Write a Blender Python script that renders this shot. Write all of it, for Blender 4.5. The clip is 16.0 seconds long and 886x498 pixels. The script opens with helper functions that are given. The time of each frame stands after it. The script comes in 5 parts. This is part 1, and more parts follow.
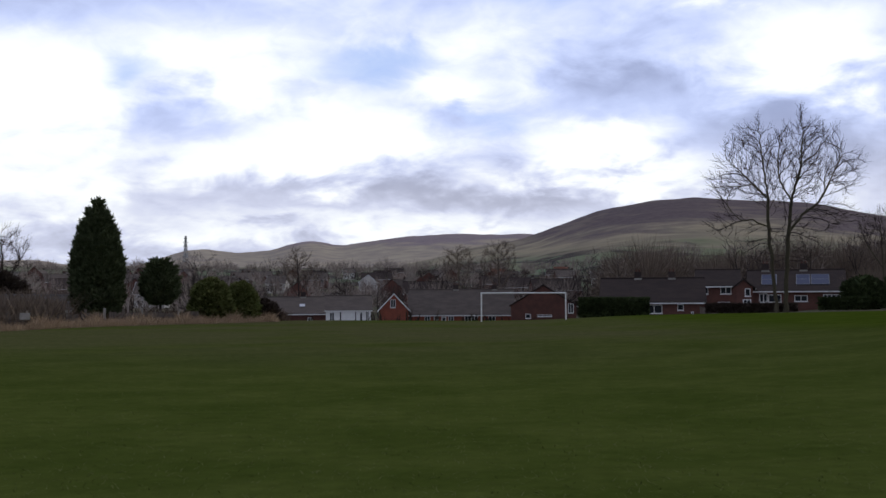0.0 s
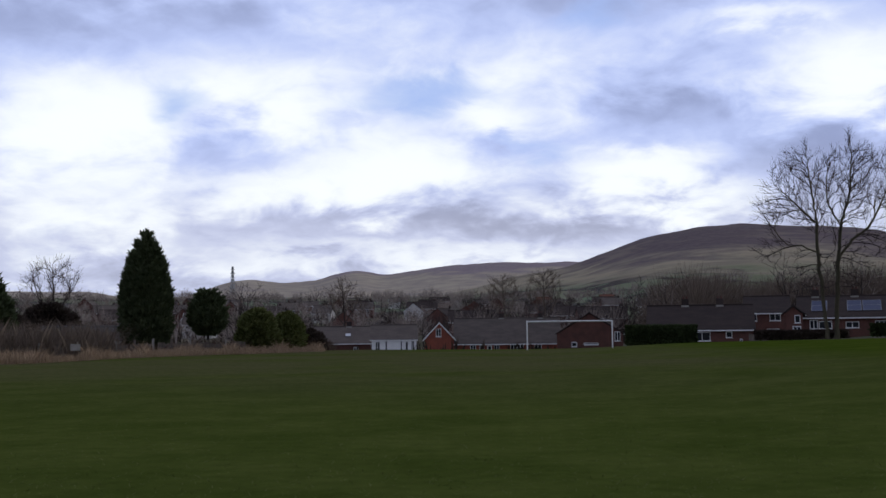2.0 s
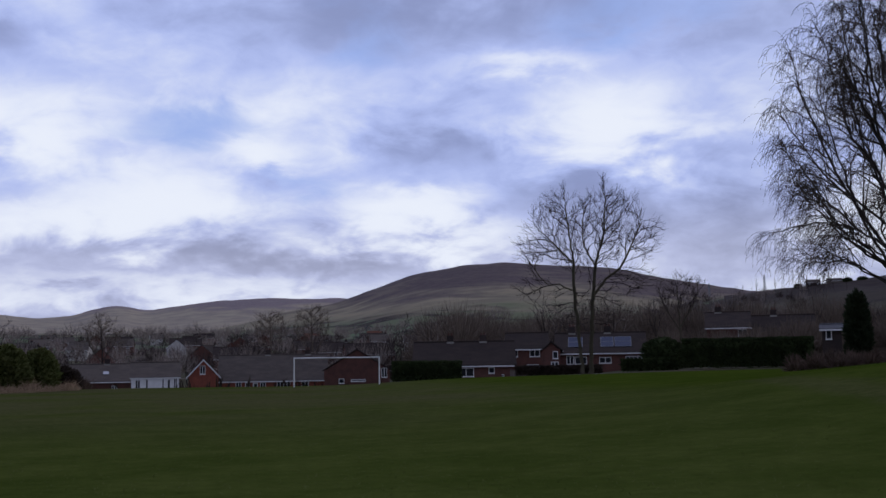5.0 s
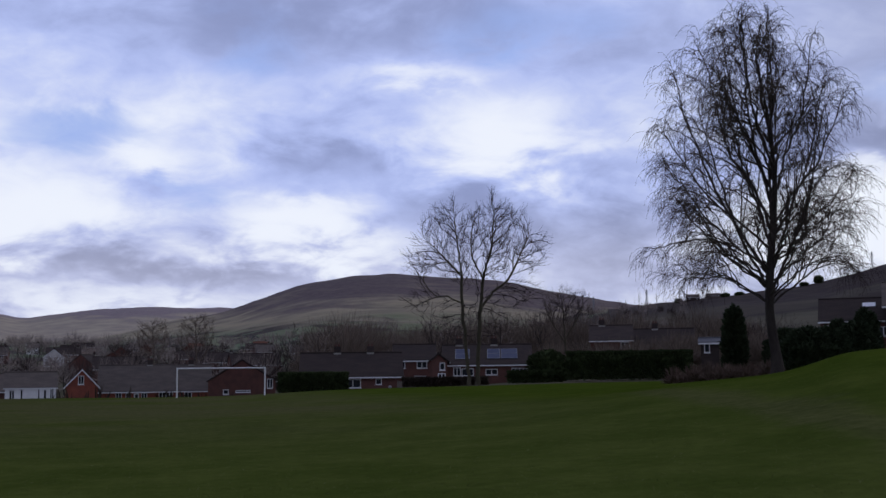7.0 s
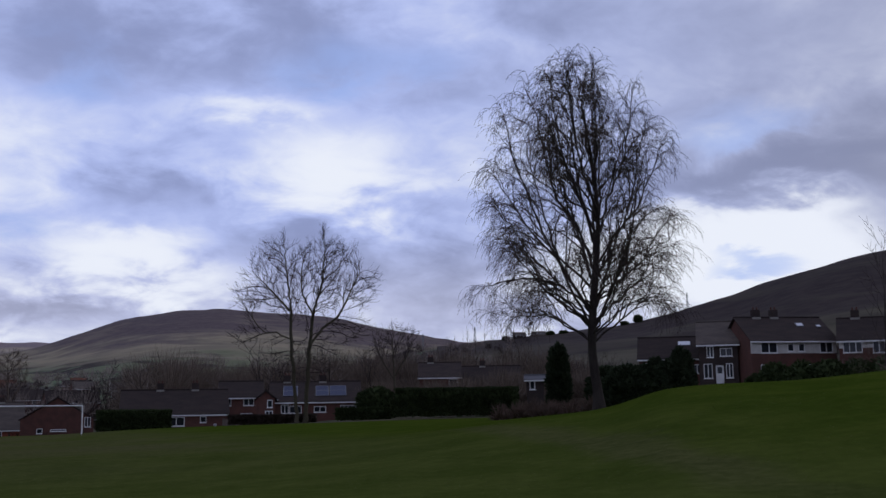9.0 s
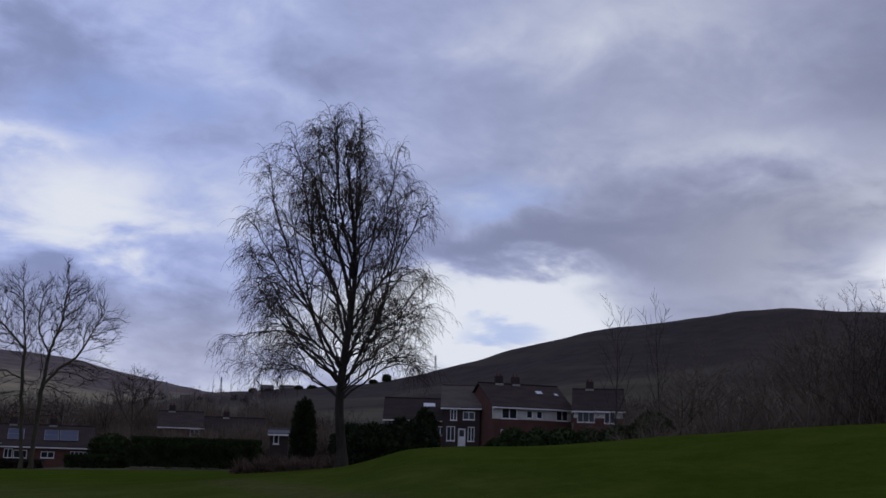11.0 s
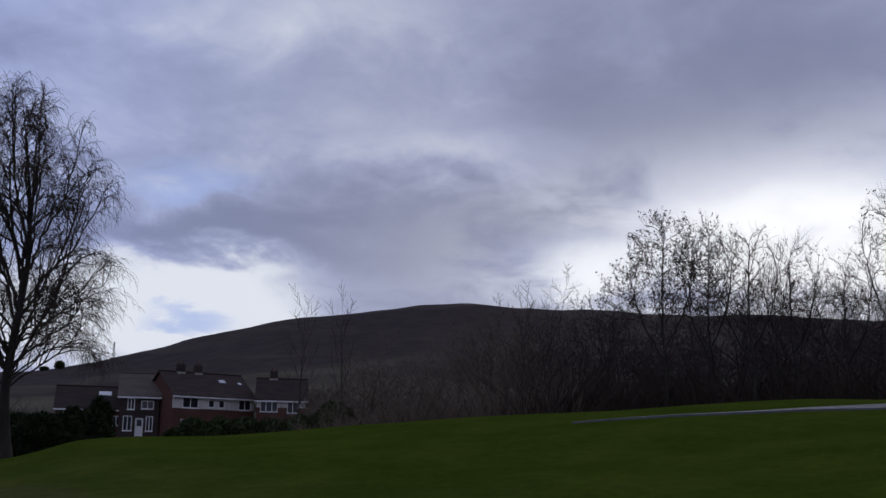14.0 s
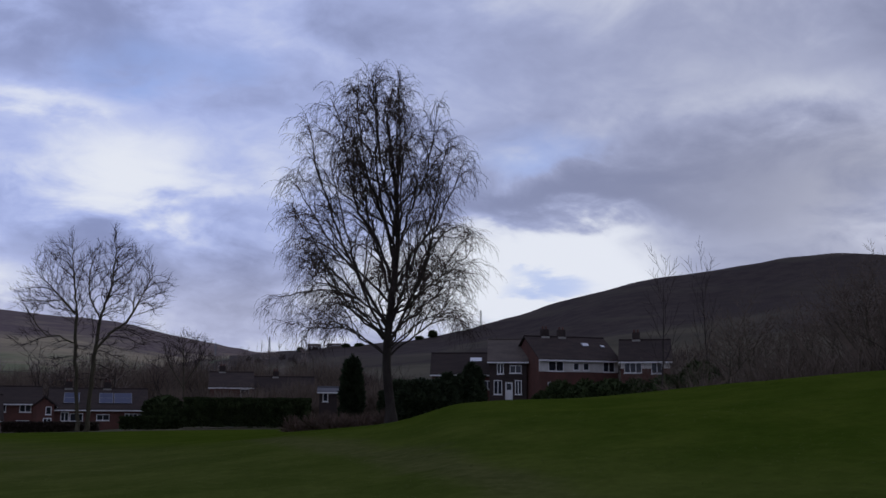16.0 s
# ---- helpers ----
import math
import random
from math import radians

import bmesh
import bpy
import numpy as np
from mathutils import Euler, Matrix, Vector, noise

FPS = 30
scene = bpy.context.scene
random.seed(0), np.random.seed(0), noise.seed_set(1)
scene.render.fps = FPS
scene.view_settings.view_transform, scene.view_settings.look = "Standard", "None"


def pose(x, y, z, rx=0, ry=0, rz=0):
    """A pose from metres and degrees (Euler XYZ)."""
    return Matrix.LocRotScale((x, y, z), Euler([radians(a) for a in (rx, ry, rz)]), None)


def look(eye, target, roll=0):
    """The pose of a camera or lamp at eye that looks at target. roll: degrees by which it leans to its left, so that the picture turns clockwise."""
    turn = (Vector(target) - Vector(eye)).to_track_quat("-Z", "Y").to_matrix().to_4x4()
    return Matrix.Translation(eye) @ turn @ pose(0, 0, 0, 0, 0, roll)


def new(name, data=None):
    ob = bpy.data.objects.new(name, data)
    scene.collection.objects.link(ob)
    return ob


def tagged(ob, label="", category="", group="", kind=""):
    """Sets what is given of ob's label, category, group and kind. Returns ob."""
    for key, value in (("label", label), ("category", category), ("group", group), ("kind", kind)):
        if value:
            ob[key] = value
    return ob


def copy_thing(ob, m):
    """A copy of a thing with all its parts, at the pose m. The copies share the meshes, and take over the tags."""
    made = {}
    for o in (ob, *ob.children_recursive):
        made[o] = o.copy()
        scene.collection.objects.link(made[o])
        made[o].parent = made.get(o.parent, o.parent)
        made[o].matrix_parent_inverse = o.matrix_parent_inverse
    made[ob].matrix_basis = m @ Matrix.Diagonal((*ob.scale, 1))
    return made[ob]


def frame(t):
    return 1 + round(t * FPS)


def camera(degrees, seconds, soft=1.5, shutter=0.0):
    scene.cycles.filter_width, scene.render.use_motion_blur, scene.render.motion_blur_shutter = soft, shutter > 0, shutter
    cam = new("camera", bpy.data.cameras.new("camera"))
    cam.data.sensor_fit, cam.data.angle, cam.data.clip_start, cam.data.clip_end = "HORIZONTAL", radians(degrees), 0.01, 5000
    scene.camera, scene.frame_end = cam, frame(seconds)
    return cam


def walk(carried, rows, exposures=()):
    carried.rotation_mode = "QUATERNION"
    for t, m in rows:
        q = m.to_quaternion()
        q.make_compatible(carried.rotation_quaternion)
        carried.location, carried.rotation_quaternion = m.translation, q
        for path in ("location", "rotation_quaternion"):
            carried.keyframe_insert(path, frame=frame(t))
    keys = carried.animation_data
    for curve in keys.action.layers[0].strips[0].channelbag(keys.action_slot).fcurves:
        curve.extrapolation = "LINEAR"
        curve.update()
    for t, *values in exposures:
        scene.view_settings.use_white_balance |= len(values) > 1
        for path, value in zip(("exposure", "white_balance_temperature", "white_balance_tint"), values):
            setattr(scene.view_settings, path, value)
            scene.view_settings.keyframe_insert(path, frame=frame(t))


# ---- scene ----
import collections

cam = camera(43.8, 16.0, soft=1.5, shutter=0.0)
EYE = (0.0, 0.0, 1.6)
# seconds, pitch, roll, yaw in degrees: the camera stands and pans
TURNS = [
    (0.0, 2.80, 0.22, 0.00),
    (0.5, 2.84, -0.05, 0.31),
    (1.0, 3.36, 0.01, 0.57),
    (1.5, 3.87, 0.72, 1.89),
    (2.0, 4.31, 0.58, 2.36),
    (2.5, 4.49, 0.35, 1.12),
    (3.0, 4.77, 0.26, -0.01),
    (3.5, 5.38, 0.39, -2.02),
    (4.0, 5.85, 0.72, -5.21),
    (4.2, 5.95, 0.70, -6.23),
    (6.5, 6.18, 1.08, -14.18),
    (7.0, 6.55, 0.64, -15.47),
    (7.5, 6.75, 0.40, -17.42),
    (8.0, 6.96, 0.41, -19.57),
    (8.2, 7.35, 0.20, -20.91),
    (10.3, 8.77, 0.65, -31.66),
    (10.5, 8.72, -0.31, -34.02),
    (11.0, 11.26, -1.47, -37.43),
    (11.5, 11.78, -1.37, -41.85),
    (12.0, 12.30, -1.19, -45.23),
    (12.5, 12.10, -0.88, -48.44),
    (13.0, 11.91, -1.04, -50.06),
    (13.5, 11.36, -0.91, -51.97),
    (14.0, 11.06, -0.86, -53.62),
    (14.5, 9.45, -0.40, -52.36),
    (15.0, 9.76, -0.59, -48.31),
    (15.5, 9.38, -0.93, -43.45),
    (16.0, 8.91, -0.19, -34.95),
]
EXPOSURES = [(0.0, 0.30, 6950, 3), (1.0, 0.25, 6900, 4), (2.0, 0.13, 6600, 5), (2.5, 0.05, 6450, 6), (3.0, -0.02, 6260, 8), (3.6, -0.07, 6230, 9), (4.2, -0.13, 6220, 10), (6.4, -0.06, 6280, 10), (8.2, -0.06, 6300, 10), (10.3, -0.24, 6300, 10), (11.6, -0.29, 6300, 10), (13.2, -0.31, 6300, 10), (14.2, -0.26, 6300, 10), (15.0, -0.22, 6330, 10), (16.0, -0.21, 6330, 10)]
walk(cam, [(t, pose(*EYE, 90 + p, r, y)) for t, p, r, y in TURNS], EXPOSURES)

# ---- sky and sun ----
SUN_AZ, SUN_EL = 74.0, 13.0


class Nodes:
    """Short hand for building a node tree."""

    def __init__(self, tree):
        self.tree = tree
        self.tree.nodes.clear()

    def add(self, kind, **values):
        node = self.tree.nodes.new(kind)
        for key, value in values.items():
            setattr(node, key, value)
        return node

    def put(self, node, socket, value):
        if isinstance(value, bpy.types.NodeSocket):
            self.tree.links.new(value, node.inputs[socket])
        elif value is not None:
            node.inputs[socket].default_value = value

    def math(self, op, a, b=None, c=None, clamp=False):
        node = self.add("ShaderNodeMath", operation=op, use_clamp=clamp)
        self.put(node, 0, a), self.put(node, 1, b), self.put(node, 2, c)
        return node.outputs[0]

    def mix(self, fac, a, b, blend="MIX"):
        node = self.add("ShaderNodeMix", data_type="RGBA", blend_type=blend)
        self.put(node, 0, fac)
        self.put(node, 6, a if isinstance(a, bpy.types.NodeSocket) else (*a, 1))
        self.put(node, 7, b if isinstance(b, bpy.types.NodeSocket) else (*b, 1))
        return node.outputs[2]

    def noise(self, vector, scale, detail=4.0, rough=0.55, distortion=0.0):
        node = self.add("ShaderNodeTexNoise")
        self.put(node, "Vector", vector)
        self.put(node, "Scale", scale), self.put(node, "Detail", detail)
        self.put(node, "Roughness", rough), self.put(node, "Distortion", distortion)
        return node.outputs[0]

    def ramp(self, value, low, high):
        node = self.add("ShaderNodeMapRange", interpolation_type="SMOOTHSTEP")
        self.put(node, 0, value), self.put(node, 1, low), self.put(node, 2, high)
        return node.outputs[0]

    def scaled(self, vector, factors):
        node = self.add("ShaderNodeVectorMath", operation="MULTIPLY")
        self.put(node, 0, vector), self.put(node, 1, factors)
        return node.outputs[0]


def make_sky():
    """Broken winter cloud over a pale blue sky, thick and grey towards the sun's side, torn open low down."""
    world = bpy.data.worlds.new("winter_sky")
    scene.world = world
    world.use_nodes = True
    n = Nodes(world.node_tree)
    way = n.add("ShaderNodeTexCoord").outputs["Generated"]
    split = n.add("ShaderNodeSeparateXYZ")
    n.put(split, 0, way)
    x, y, z = split.outputs
    azimuth = n.math("MULTIPLY", n.math("ARCTAN2", x, y), 57.2958)
    height = n.math("MULTIPLY", n.math("ARCSINE", z), 57.2958)
    # cloud sheet seen in perspective, squeezed towards the horizon
    lift = n.math("ADD", n.math("MAXIMUM", z, 0.0), 0.34)
    flat = n.add("ShaderNodeCombineXYZ")
    n.put(flat, 0, n.math("DIVIDE", x, lift)), n.put(flat, 1, n.math("DIVIDE", y, lift)), n.put(flat, 2, 0.3)
    low = n.noise(flat.outputs[0], 1.9, 3.0, 0.48, 0.15)
    fine = n.noise(flat.outputs[0], 5.6, 7.0, 0.54, 0.35)
    curl = n.noise(flat.outputs[0], 15.0, 6.0, 0.56, 0.5)
    wobble = n.noise(flat.outputs[0], 3.6, 3.0, 0.5)
    wob = n.math("MULTIPLY", n.math("SUBTRACT", wobble, 0.5), 7.0)
    az2 = n.math("ADD", azimuth, wob)
    el2 = n.math("ADD", height, n.math("MULTIPLY", n.math("SUBTRACT", fine, 0.5), 6.0))

    def masses(rows):
        total = None
        for az, el, wide, tall, weight in rows:
            a = n.math("DIVIDE", n.math("SUBTRACT", az2, az), wide)
            e = n.math("DIVIDE", n.math("SUBTRACT", el2, el), tall)
            d = n.math("ADD", n.math("MULTIPLY", a, a), n.math("MULTIPLY", e, e))
            g = n.math("MULTIPLY", n.math("EXPONENT", n.math("MULTIPLY", d, -1.0)), weight)
            total = g if total is None else n.math("ADD", total, g)
        return total

    # bright, thin cloud (positive) and thick grey bellies (negative): azimuth, height, half width, half height, weight
    bulk = n.math("ADD", masses(WHITE_CLOUD), masses(GREY_CLOUD))
    blue = masses(GAPS)
    sky = n.add("ShaderNodeTexSky", sky_type="NISHITA", sun_disc=False, sun_elevation=radians(SUN_EL), sun_rotation=radians(SUN_AZ))
    clear = n.mix(1.0, sky.outputs[0], (0.10, 0.10, 0.10), "MULTIPLY")
    clear = n.mix(0.75, clear, (0.37, 0.51, 1.0))
    side = n.math("MAXIMUM", n.ramp(azimuth, 18.0, 52.0), n.math("MAXIMUM", n.ramp(height, 19.0, 36.0), n.ramp(azimuth, -35.0, -70.0)))
    ragged = n.math("ADD", n.math("MULTIPLY", n.math("SUBTRACT", low, 0.5), 0.9), n.math("MULTIPLY", n.math("SUBTRACT", fine, 0.5), 1.5))
    ragged = n.math("ADD", ragged, n.math("MULTIPLY", n.math("SUBTRACT", curl, 0.5), 0.5))
    ragged = n.math("MULTIPLY", ragged, n.math("SUBTRACT", 1.0, n.math("MULTIPLY", n.ramp(azimuth, 22.0, 50.0), 0.5)))
    value = n.math("ADD", ragged, n.math("MULTIPLY", bulk, 1.3))
    value = n.math("SUBTRACT", value, n.math("MULTIPLY", side, 0.16))
    lit = n.ramp(value, -0.8, 1.1)
    deep = n.ramp(height, 5.0, 10.0)
    dark = n.mix(side, n.mix(deep, (0.335, 0.352, 0.500), (0.285, 0.330, 0.560)), (0.262, 0.285, 0.425))
    middle = n.mix(side, n.mix(deep, (0.530, 0.560, 0.775), (0.480, 0.555, 0.90)), (0.405, 0.435, 0.610))
    cloud = n.mix(n.ramp(lit, 0.0, 0.5), dark, middle)
    cloud = n.mix(n.ramp(lit, 0.35, 1.0), cloud, (0.90, 0.925, 1.0))
    holes = n.math("MULTIPLY", n.ramp(n.math("ADD", n.math("SUBTRACT", blue, n.math("MULTIPLY", n.math("ABSOLUTE", value), 0.3)), n.math("MULTIPLY", n.math("SUBTRACT", fine, 0.5), 0.8)), 0.1, 0.75), 0.8)
    colour = n.mix(holes, cloud, clear)
    # the cloud glows round the hidden sun
    da = n.math("DIVIDE", n.math("SUBTRACT", azimuth, SUN_AZ), 15.0)
    de = n.math("DIVIDE", n.math("SUBTRACT", height, SUN_EL - 3), 5.0)
    glow = n.math("EXPONENT", n.math("MULTIPLY", n.math("ADD", n.math("MULTIPLY", da, da), n.math("MULTIPLY", de, de)), -1.0))
    colour = n.mix(n.math("MULTIPLY", glow, n.ramp(fine, 0.2, 0.6)), colour, (1.35, 1.33, 1.33))
    back = n.add("ShaderNodeBackground")
    n.put(back, 0, colour), n.put(back, 1, 1.0)
    out = n.add("ShaderNodeOutputWorld")
    n.put(out, 0, back.outputs[0])


WHITE_CLOUD = [
    (46, 17, 11, 5, 0.3), (0, 13, 9, 4.5, 0.22), (48, 23, 9, 3, 0.3),
    (-20.5, 10.5, 5, 3, 0.75), (-11, 12.5, 5, 2, 0.45), (-5, 8.6, 4, 2, 0.5), (-10.5, 7.2, 6, 1.6, 0.55), (9.2, 8.0, 5.5, 1.7, 0.85),
    (18, 12.8, 5, 2, 0.5), (1.1, 10.9, 2.2, 1.2, 0.5), (-6, 3.9, 16, 1, 0.4), (13.7, 15.6, 3, 0.9, 0.45), (20.5, 11.4, 4, 1.3, 0.25),
    (40, 7.4, 6, 2.0, 1.3), (31, 6.5, 5, 2.5, 0.5), (41.8, 9.5, 6, 0.8, 0.4), (55, 16, 5, 1.5, 0.25), (62, 9.6, 4.5, 1.5, 0.9), (71, 12.2, 7, 2.2, 1),
    (-20, 5.6, 4, 1.5, 0.45),
]
GREY_CLOUD = [
    # The first mass greys the sky in place of the lens's corner darkening.
    (17, 19.5, 6, 2.5, -0.25), (70, 21, 6, 4, -0.2),
    (-20.5, 15.5, 8, 2, -0.4), (-14, 9, 3.5, 1, -0.2), (8.7, 10.6, 5, 1.3, -0.28), (16.5, 8.7, 4.2, 1.5, -0.5), (4, 5.4, 8, 0.9, -0.38),
    (-8, 5.2, 6, 0.7, -0.12), (24, 7, 4, 1.6, -0.28), (7, 17.8, 7, 2, -0.35), (38, 11.3, 9, 1.3, -0.35), (52, 12.5, 9, 2.2, -0.35),
    (62, 18.8, 7, 2.2, -0.35), (43, 19, 8, 3, -0.1),
]
GAPS = [
    (-15.5, 11.8, 2.5, 1.6, 0.8), (-2.5, 12.5, 5.0, 1.6, 0.7), (2.5, 9.3, 3.5, 0.9, 0.5), (5.0, 18.0, 4.0, 2.0, 0.5),
    (24.6, 17.3, 4.0, 2.0, 0.5), (40.4, 14.0, 4.0, 1.3, 0.5), (40.2, 7.7, 3.2, 0.8, 1.1), (18.0, 18.0, 4.0, 2.0, 0.6), (-21.0, 5.0, 4.0, 2.0, 0.4),
]
make_sky()

sun_lamp = bpy.data.lights.new("sun", "SUN")
sun_lamp.energy, sun_lamp.angle, sun_lamp.color = 0.5, radians(14), (1.0, 0.93, 0.84)
sun = new("sun", sun_lamp)
sun_way = Vector((math.sin(radians(SUN_AZ)) * math.cos(radians(SUN_EL)), math.cos(radians(SUN_AZ)) * math.cos(radians(SUN_EL)), math.sin(radians(SUN_EL))))
sun.matrix_world = look(sun_way * 200, (0, 0, 0))

# ---- materials ----
def material(name, base, other, scale=3.0, rough=0.85, fine=0.25, bump=0.3, metal=0.0, spec=0.3, vary=0.25, stretch=(1, 1, 1), third=None):
    """A surface of two tones mottled at a coarse and a fine scale (in metres), with a little relief, each piece slightly apart."""
    m = bpy.data.materials.new(name)
    m.use_nodes = True
    n = Nodes(m.node_tree)
    place = n.scaled(n.add("ShaderNodeTexCoord").outputs["Object"], stretch)
    coarse = n.noise(place, 1.0 / scale, 4.0, 0.6)
    grain = n.noise(place, 9.0 / scale, 5.0, 0.65)
    colour = n.mix(n.ramp(coarse, 0.32, 0.68), base, other)
    if third:
        colour = n.mix(n.ramp(n.noise(place, 0.37 / scale, 3.0, 0.5), 0.52, 0.72), colour, third)
    dim = n.math("ADD", n.math("MULTIPLY", grain, 2.0 * fine), 1.0 - fine)
    chance = n.add("ShaderNodeObjectInfo").outputs["Random"]
    dim = n.math("MULTIPLY", dim, n.math("ADD", n.math("MULTIPLY", chance, vary), 1.0 - vary / 2))
    tone = n.add("ShaderNodeCombineColor")
    for i in range(3):
        n.put(tone, i, dim)
    colour = n.mix(1.0, colour, tone.outputs[0], "MULTIPLY")
    shader = n.add("ShaderNodeBsdfPrincipled")
    n.put(shader, "Base Color", colour), n.put(shader, "Roughness", rough), n.put(shader, "Metallic", metal)
    n.put(shader, "Specular IOR Level", spec)
    if bump:
        relief = n.add("ShaderNodeBump")
        n.put(relief, "Strength", bump), n.put(relief, "Distance", 0.05), n.put(relief, "Height", grain)
        n.put(shader, "Normal", relief.outputs[0])
    out = n.add("ShaderNodeOutputMaterial")
    n.put(out, 0, shader.outputs[0])
    return m




def grass_material():
    """Mown winter turf: fine mottling, worn brownish ground on the level pitch, fresher growth on the bank to the east."""
    m = bpy.data.materials.new("mown_grass")
    m.use_nodes = True
    n = Nodes(m.node_tree)
    place = n.add("ShaderNodeTexCoord").outputs["Object"]
    split = n.add("ShaderNodeSeparateXYZ")
    n.put(split, 0, place)
    tufts = n.noise(place, 3.5, 5.0, 0.65)
    patch = n.noise(place, 0.42, 5.0, 0.6)
    broad = n.noise(place, 0.055, 4.0, 0.6, 0.4)
    turf = n.mix(n.ramp(patch, 0.32, 0.68), (0.051, 0.069, 0.013), (0.073, 0.090, 0.020))
    fresh = n.mix(n.ramp(patch, 0.3, 0.7), (0.039, 0.062, 0.007), (0.060, 0.082, 0.011))
    worn = n.mix(n.ramp(tufts, 0.35, 0.65), (0.076, 0.072, 0.034), (0.098, 0.088, 0.044))
    bank = n.ramp(n.math("ADD", split.outputs[0], n.math("MULTIPLY", n.math("SUBTRACT", broad, 0.5), 12.0)), 9.0, 20.0)
    pitch = n.math("MULTIPLY", n.ramp(split.outputs[1], 15.0, 55.0), n.ramp(broad, 0.30, 0.58))
    turf = n.mix(n.math("MULTIPLY", pitch, 0.66), turf, worn)
    colour = n.mix(bank, turf, fresh)
    # the trodden line along the foot of the bank
    off = n.math("SUBTRACT", split.outputs[0], n.math("ADD", n.math("MULTIPLY", split.outputs[1], 0.27), 7.7))
    off = n.math("ABSOLUTE", n.math("ADD", off, n.math("MULTIPLY", n.math("SUBTRACT", patch, 0.5), 2.4)))
    reach = n.math("MULTIPLY", n.ramp(split.outputs[1], 8.0, 16.0), n.ramp(split.outputs[1], 44.0, 32.0))
    trod = n.math("MULTIPLY", n.math("MULTIPLY", n.ramp(off, 1.3, 0.2), reach), 0.42)
    colour = n.mix(trod, colour, worn)
    dim = n.math("ADD", n.math("MULTIPLY", tufts, 0.7), 0.65)
    tone = n.add("ShaderNodeCombineColor")
    for i in range(3):
        n.put(tone, i, dim)
    colour = n.mix(1.0, colour, tone.outputs[0], "MULTIPLY")
    shader = n.add("ShaderNodeBsdfPrincipled")
    n.put(shader, "Base Color", colour), n.put(shader, "Roughness", 1.0), n.put(shader, "Specular IOR Level", 0.0)
    relief = n.add("ShaderNodeBump")
    n.put(relief, "Strength", 0.5), n.put(relief, "Distance", 0.06), n.put(relief, "Height", n.math("ADD", tufts, patch))
    n.put(shader, "Normal", relief.outputs[0])
    out = n.add("ShaderNodeOutputMaterial")
    n.put(out, 0, shader.outputs[0])
    return m


GRASS = grass_material()
BLADE = material("grass_blade", (0.100, 0.120, 0.034), (0.130, 0.140, 0.050), 0.6, 0.9, 0.3, 0, spec=0.05)
LITTER = material("leaf_litter", (0.045, 0.032, 0.022), (0.030, 0.024, 0.018), 2.0, 1.0, 0.4, 0.3, spec=0.0)
# Meadow, red brick and grey tiles: base colours lifted to hold valley haze.
MEADOW = material("rough_meadow", (0.080, 0.068, 0.042), (0.058, 0.060, 0.030), 9.0, 0.95, 0.35, 0.3, spec=0.05, third=(0.125, 0.098, 0.066))
BRICK = material("red_brick", (0.25, 0.075, 0.046), (0.19, 0.060, 0.040), 0.9, 0.9, 0.35, 0.3)
BRICK_DARK = material("dark_red_brick", (0.125, 0.056, 0.043), (0.094, 0.046, 0.036), 0.9, 0.9, 0.35, 0.3)
RENDERED = material("pale_render", (0.62, 0.60, 0.56), (0.52, 0.50, 0.46), 1.6, 0.9, 0.2, 0.2)
ROOF = material("grey_concrete_tiles", (0.128, 0.106, 0.092), (0.096, 0.082, 0.073), 2.0, 0.95, 0.35, 0.5, stretch=(1, 3, 3), spec=0.1)
ROOF_BROWN = material("brown_concrete_tiles", (0.060, 0.046, 0.041), (0.046, 0.037, 0.034), 2.0, 0.95, 0.35, 0.5, stretch=(1, 3, 3), spec=0.1)
ROOF_RED = material("red_clay_tiles", (0.18, 0.078, 0.052), (0.14, 0.064, 0.045), 2.0, 0.9, 0.3, 0.5, spec=0.15)
WHITE = material("white_paint", (0.78, 0.78, 0.77), (0.70, 0.70, 0.68), 0.5, 0.45, 0.08, 0.05, spec=0.4, vary=0.1)
GREYWOOD = material("weathered_timber", (0.17, 0.14, 0.115), (0.12, 0.10, 0.085), 0.5, 0.9, 0.3, 0.3)
CONCRETE = material("concrete", (0.34, 0.32, 0.29), (0.26, 0.25, 0.22), 0.5, 0.9, 0.25, 0.2)
BARK = material("dark_bark", (0.036, 0.029, 0.026), (0.058, 0.049, 0.042), 0.3, 0.95, 0.4, 0.6, stretch=(1, 1, 0.25), spec=0.1)
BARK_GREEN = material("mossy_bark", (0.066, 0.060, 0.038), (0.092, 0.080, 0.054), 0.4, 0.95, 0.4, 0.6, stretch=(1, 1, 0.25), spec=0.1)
TWIG = material("dark_twigs", (0.044, 0.033, 0.030), (0.064, 0.049, 0.044), 0.8, 0.95, 0.3, 0, spec=0.1)
# Far twigs: distance haze is painted in as a much paler grey.
HAZY_TWIG = material("hazy_grey_twigs", (0.26, 0.215, 0.19), (0.33, 0.275, 0.24), 1.5, 0.95, 0.3, 0, spec=0.1)
CONIFER = material("dark_conifer", (0.066, 0.084, 0.040), (0.098, 0.118, 0.058), 0.5, 0.9, 0.4, 0, spec=0.1)
BUSH = material("evergreen_bush", (0.105, 0.125, 0.036), (0.150, 0.160, 0.055), 0.5, 0.85, 0.35, 0, spec=0.15)
YEW = material("black_green_cypress", (0.024, 0.034, 0.017), (0.040, 0.052, 0.026), 0.5, 0.9, 0.4, 0, spec=0.1)
HEDGE = material("clipped_hedge", (0.036, 0.052, 0.020), (0.056, 0.074, 0.028), 0.6, 0.9, 0.35, 0, spec=0.1)
DRY = material("dry_grass", (0.43, 0.315, 0.20), (0.30, 0.21, 0.14), 1.0, 0.95, 0.35, 0)
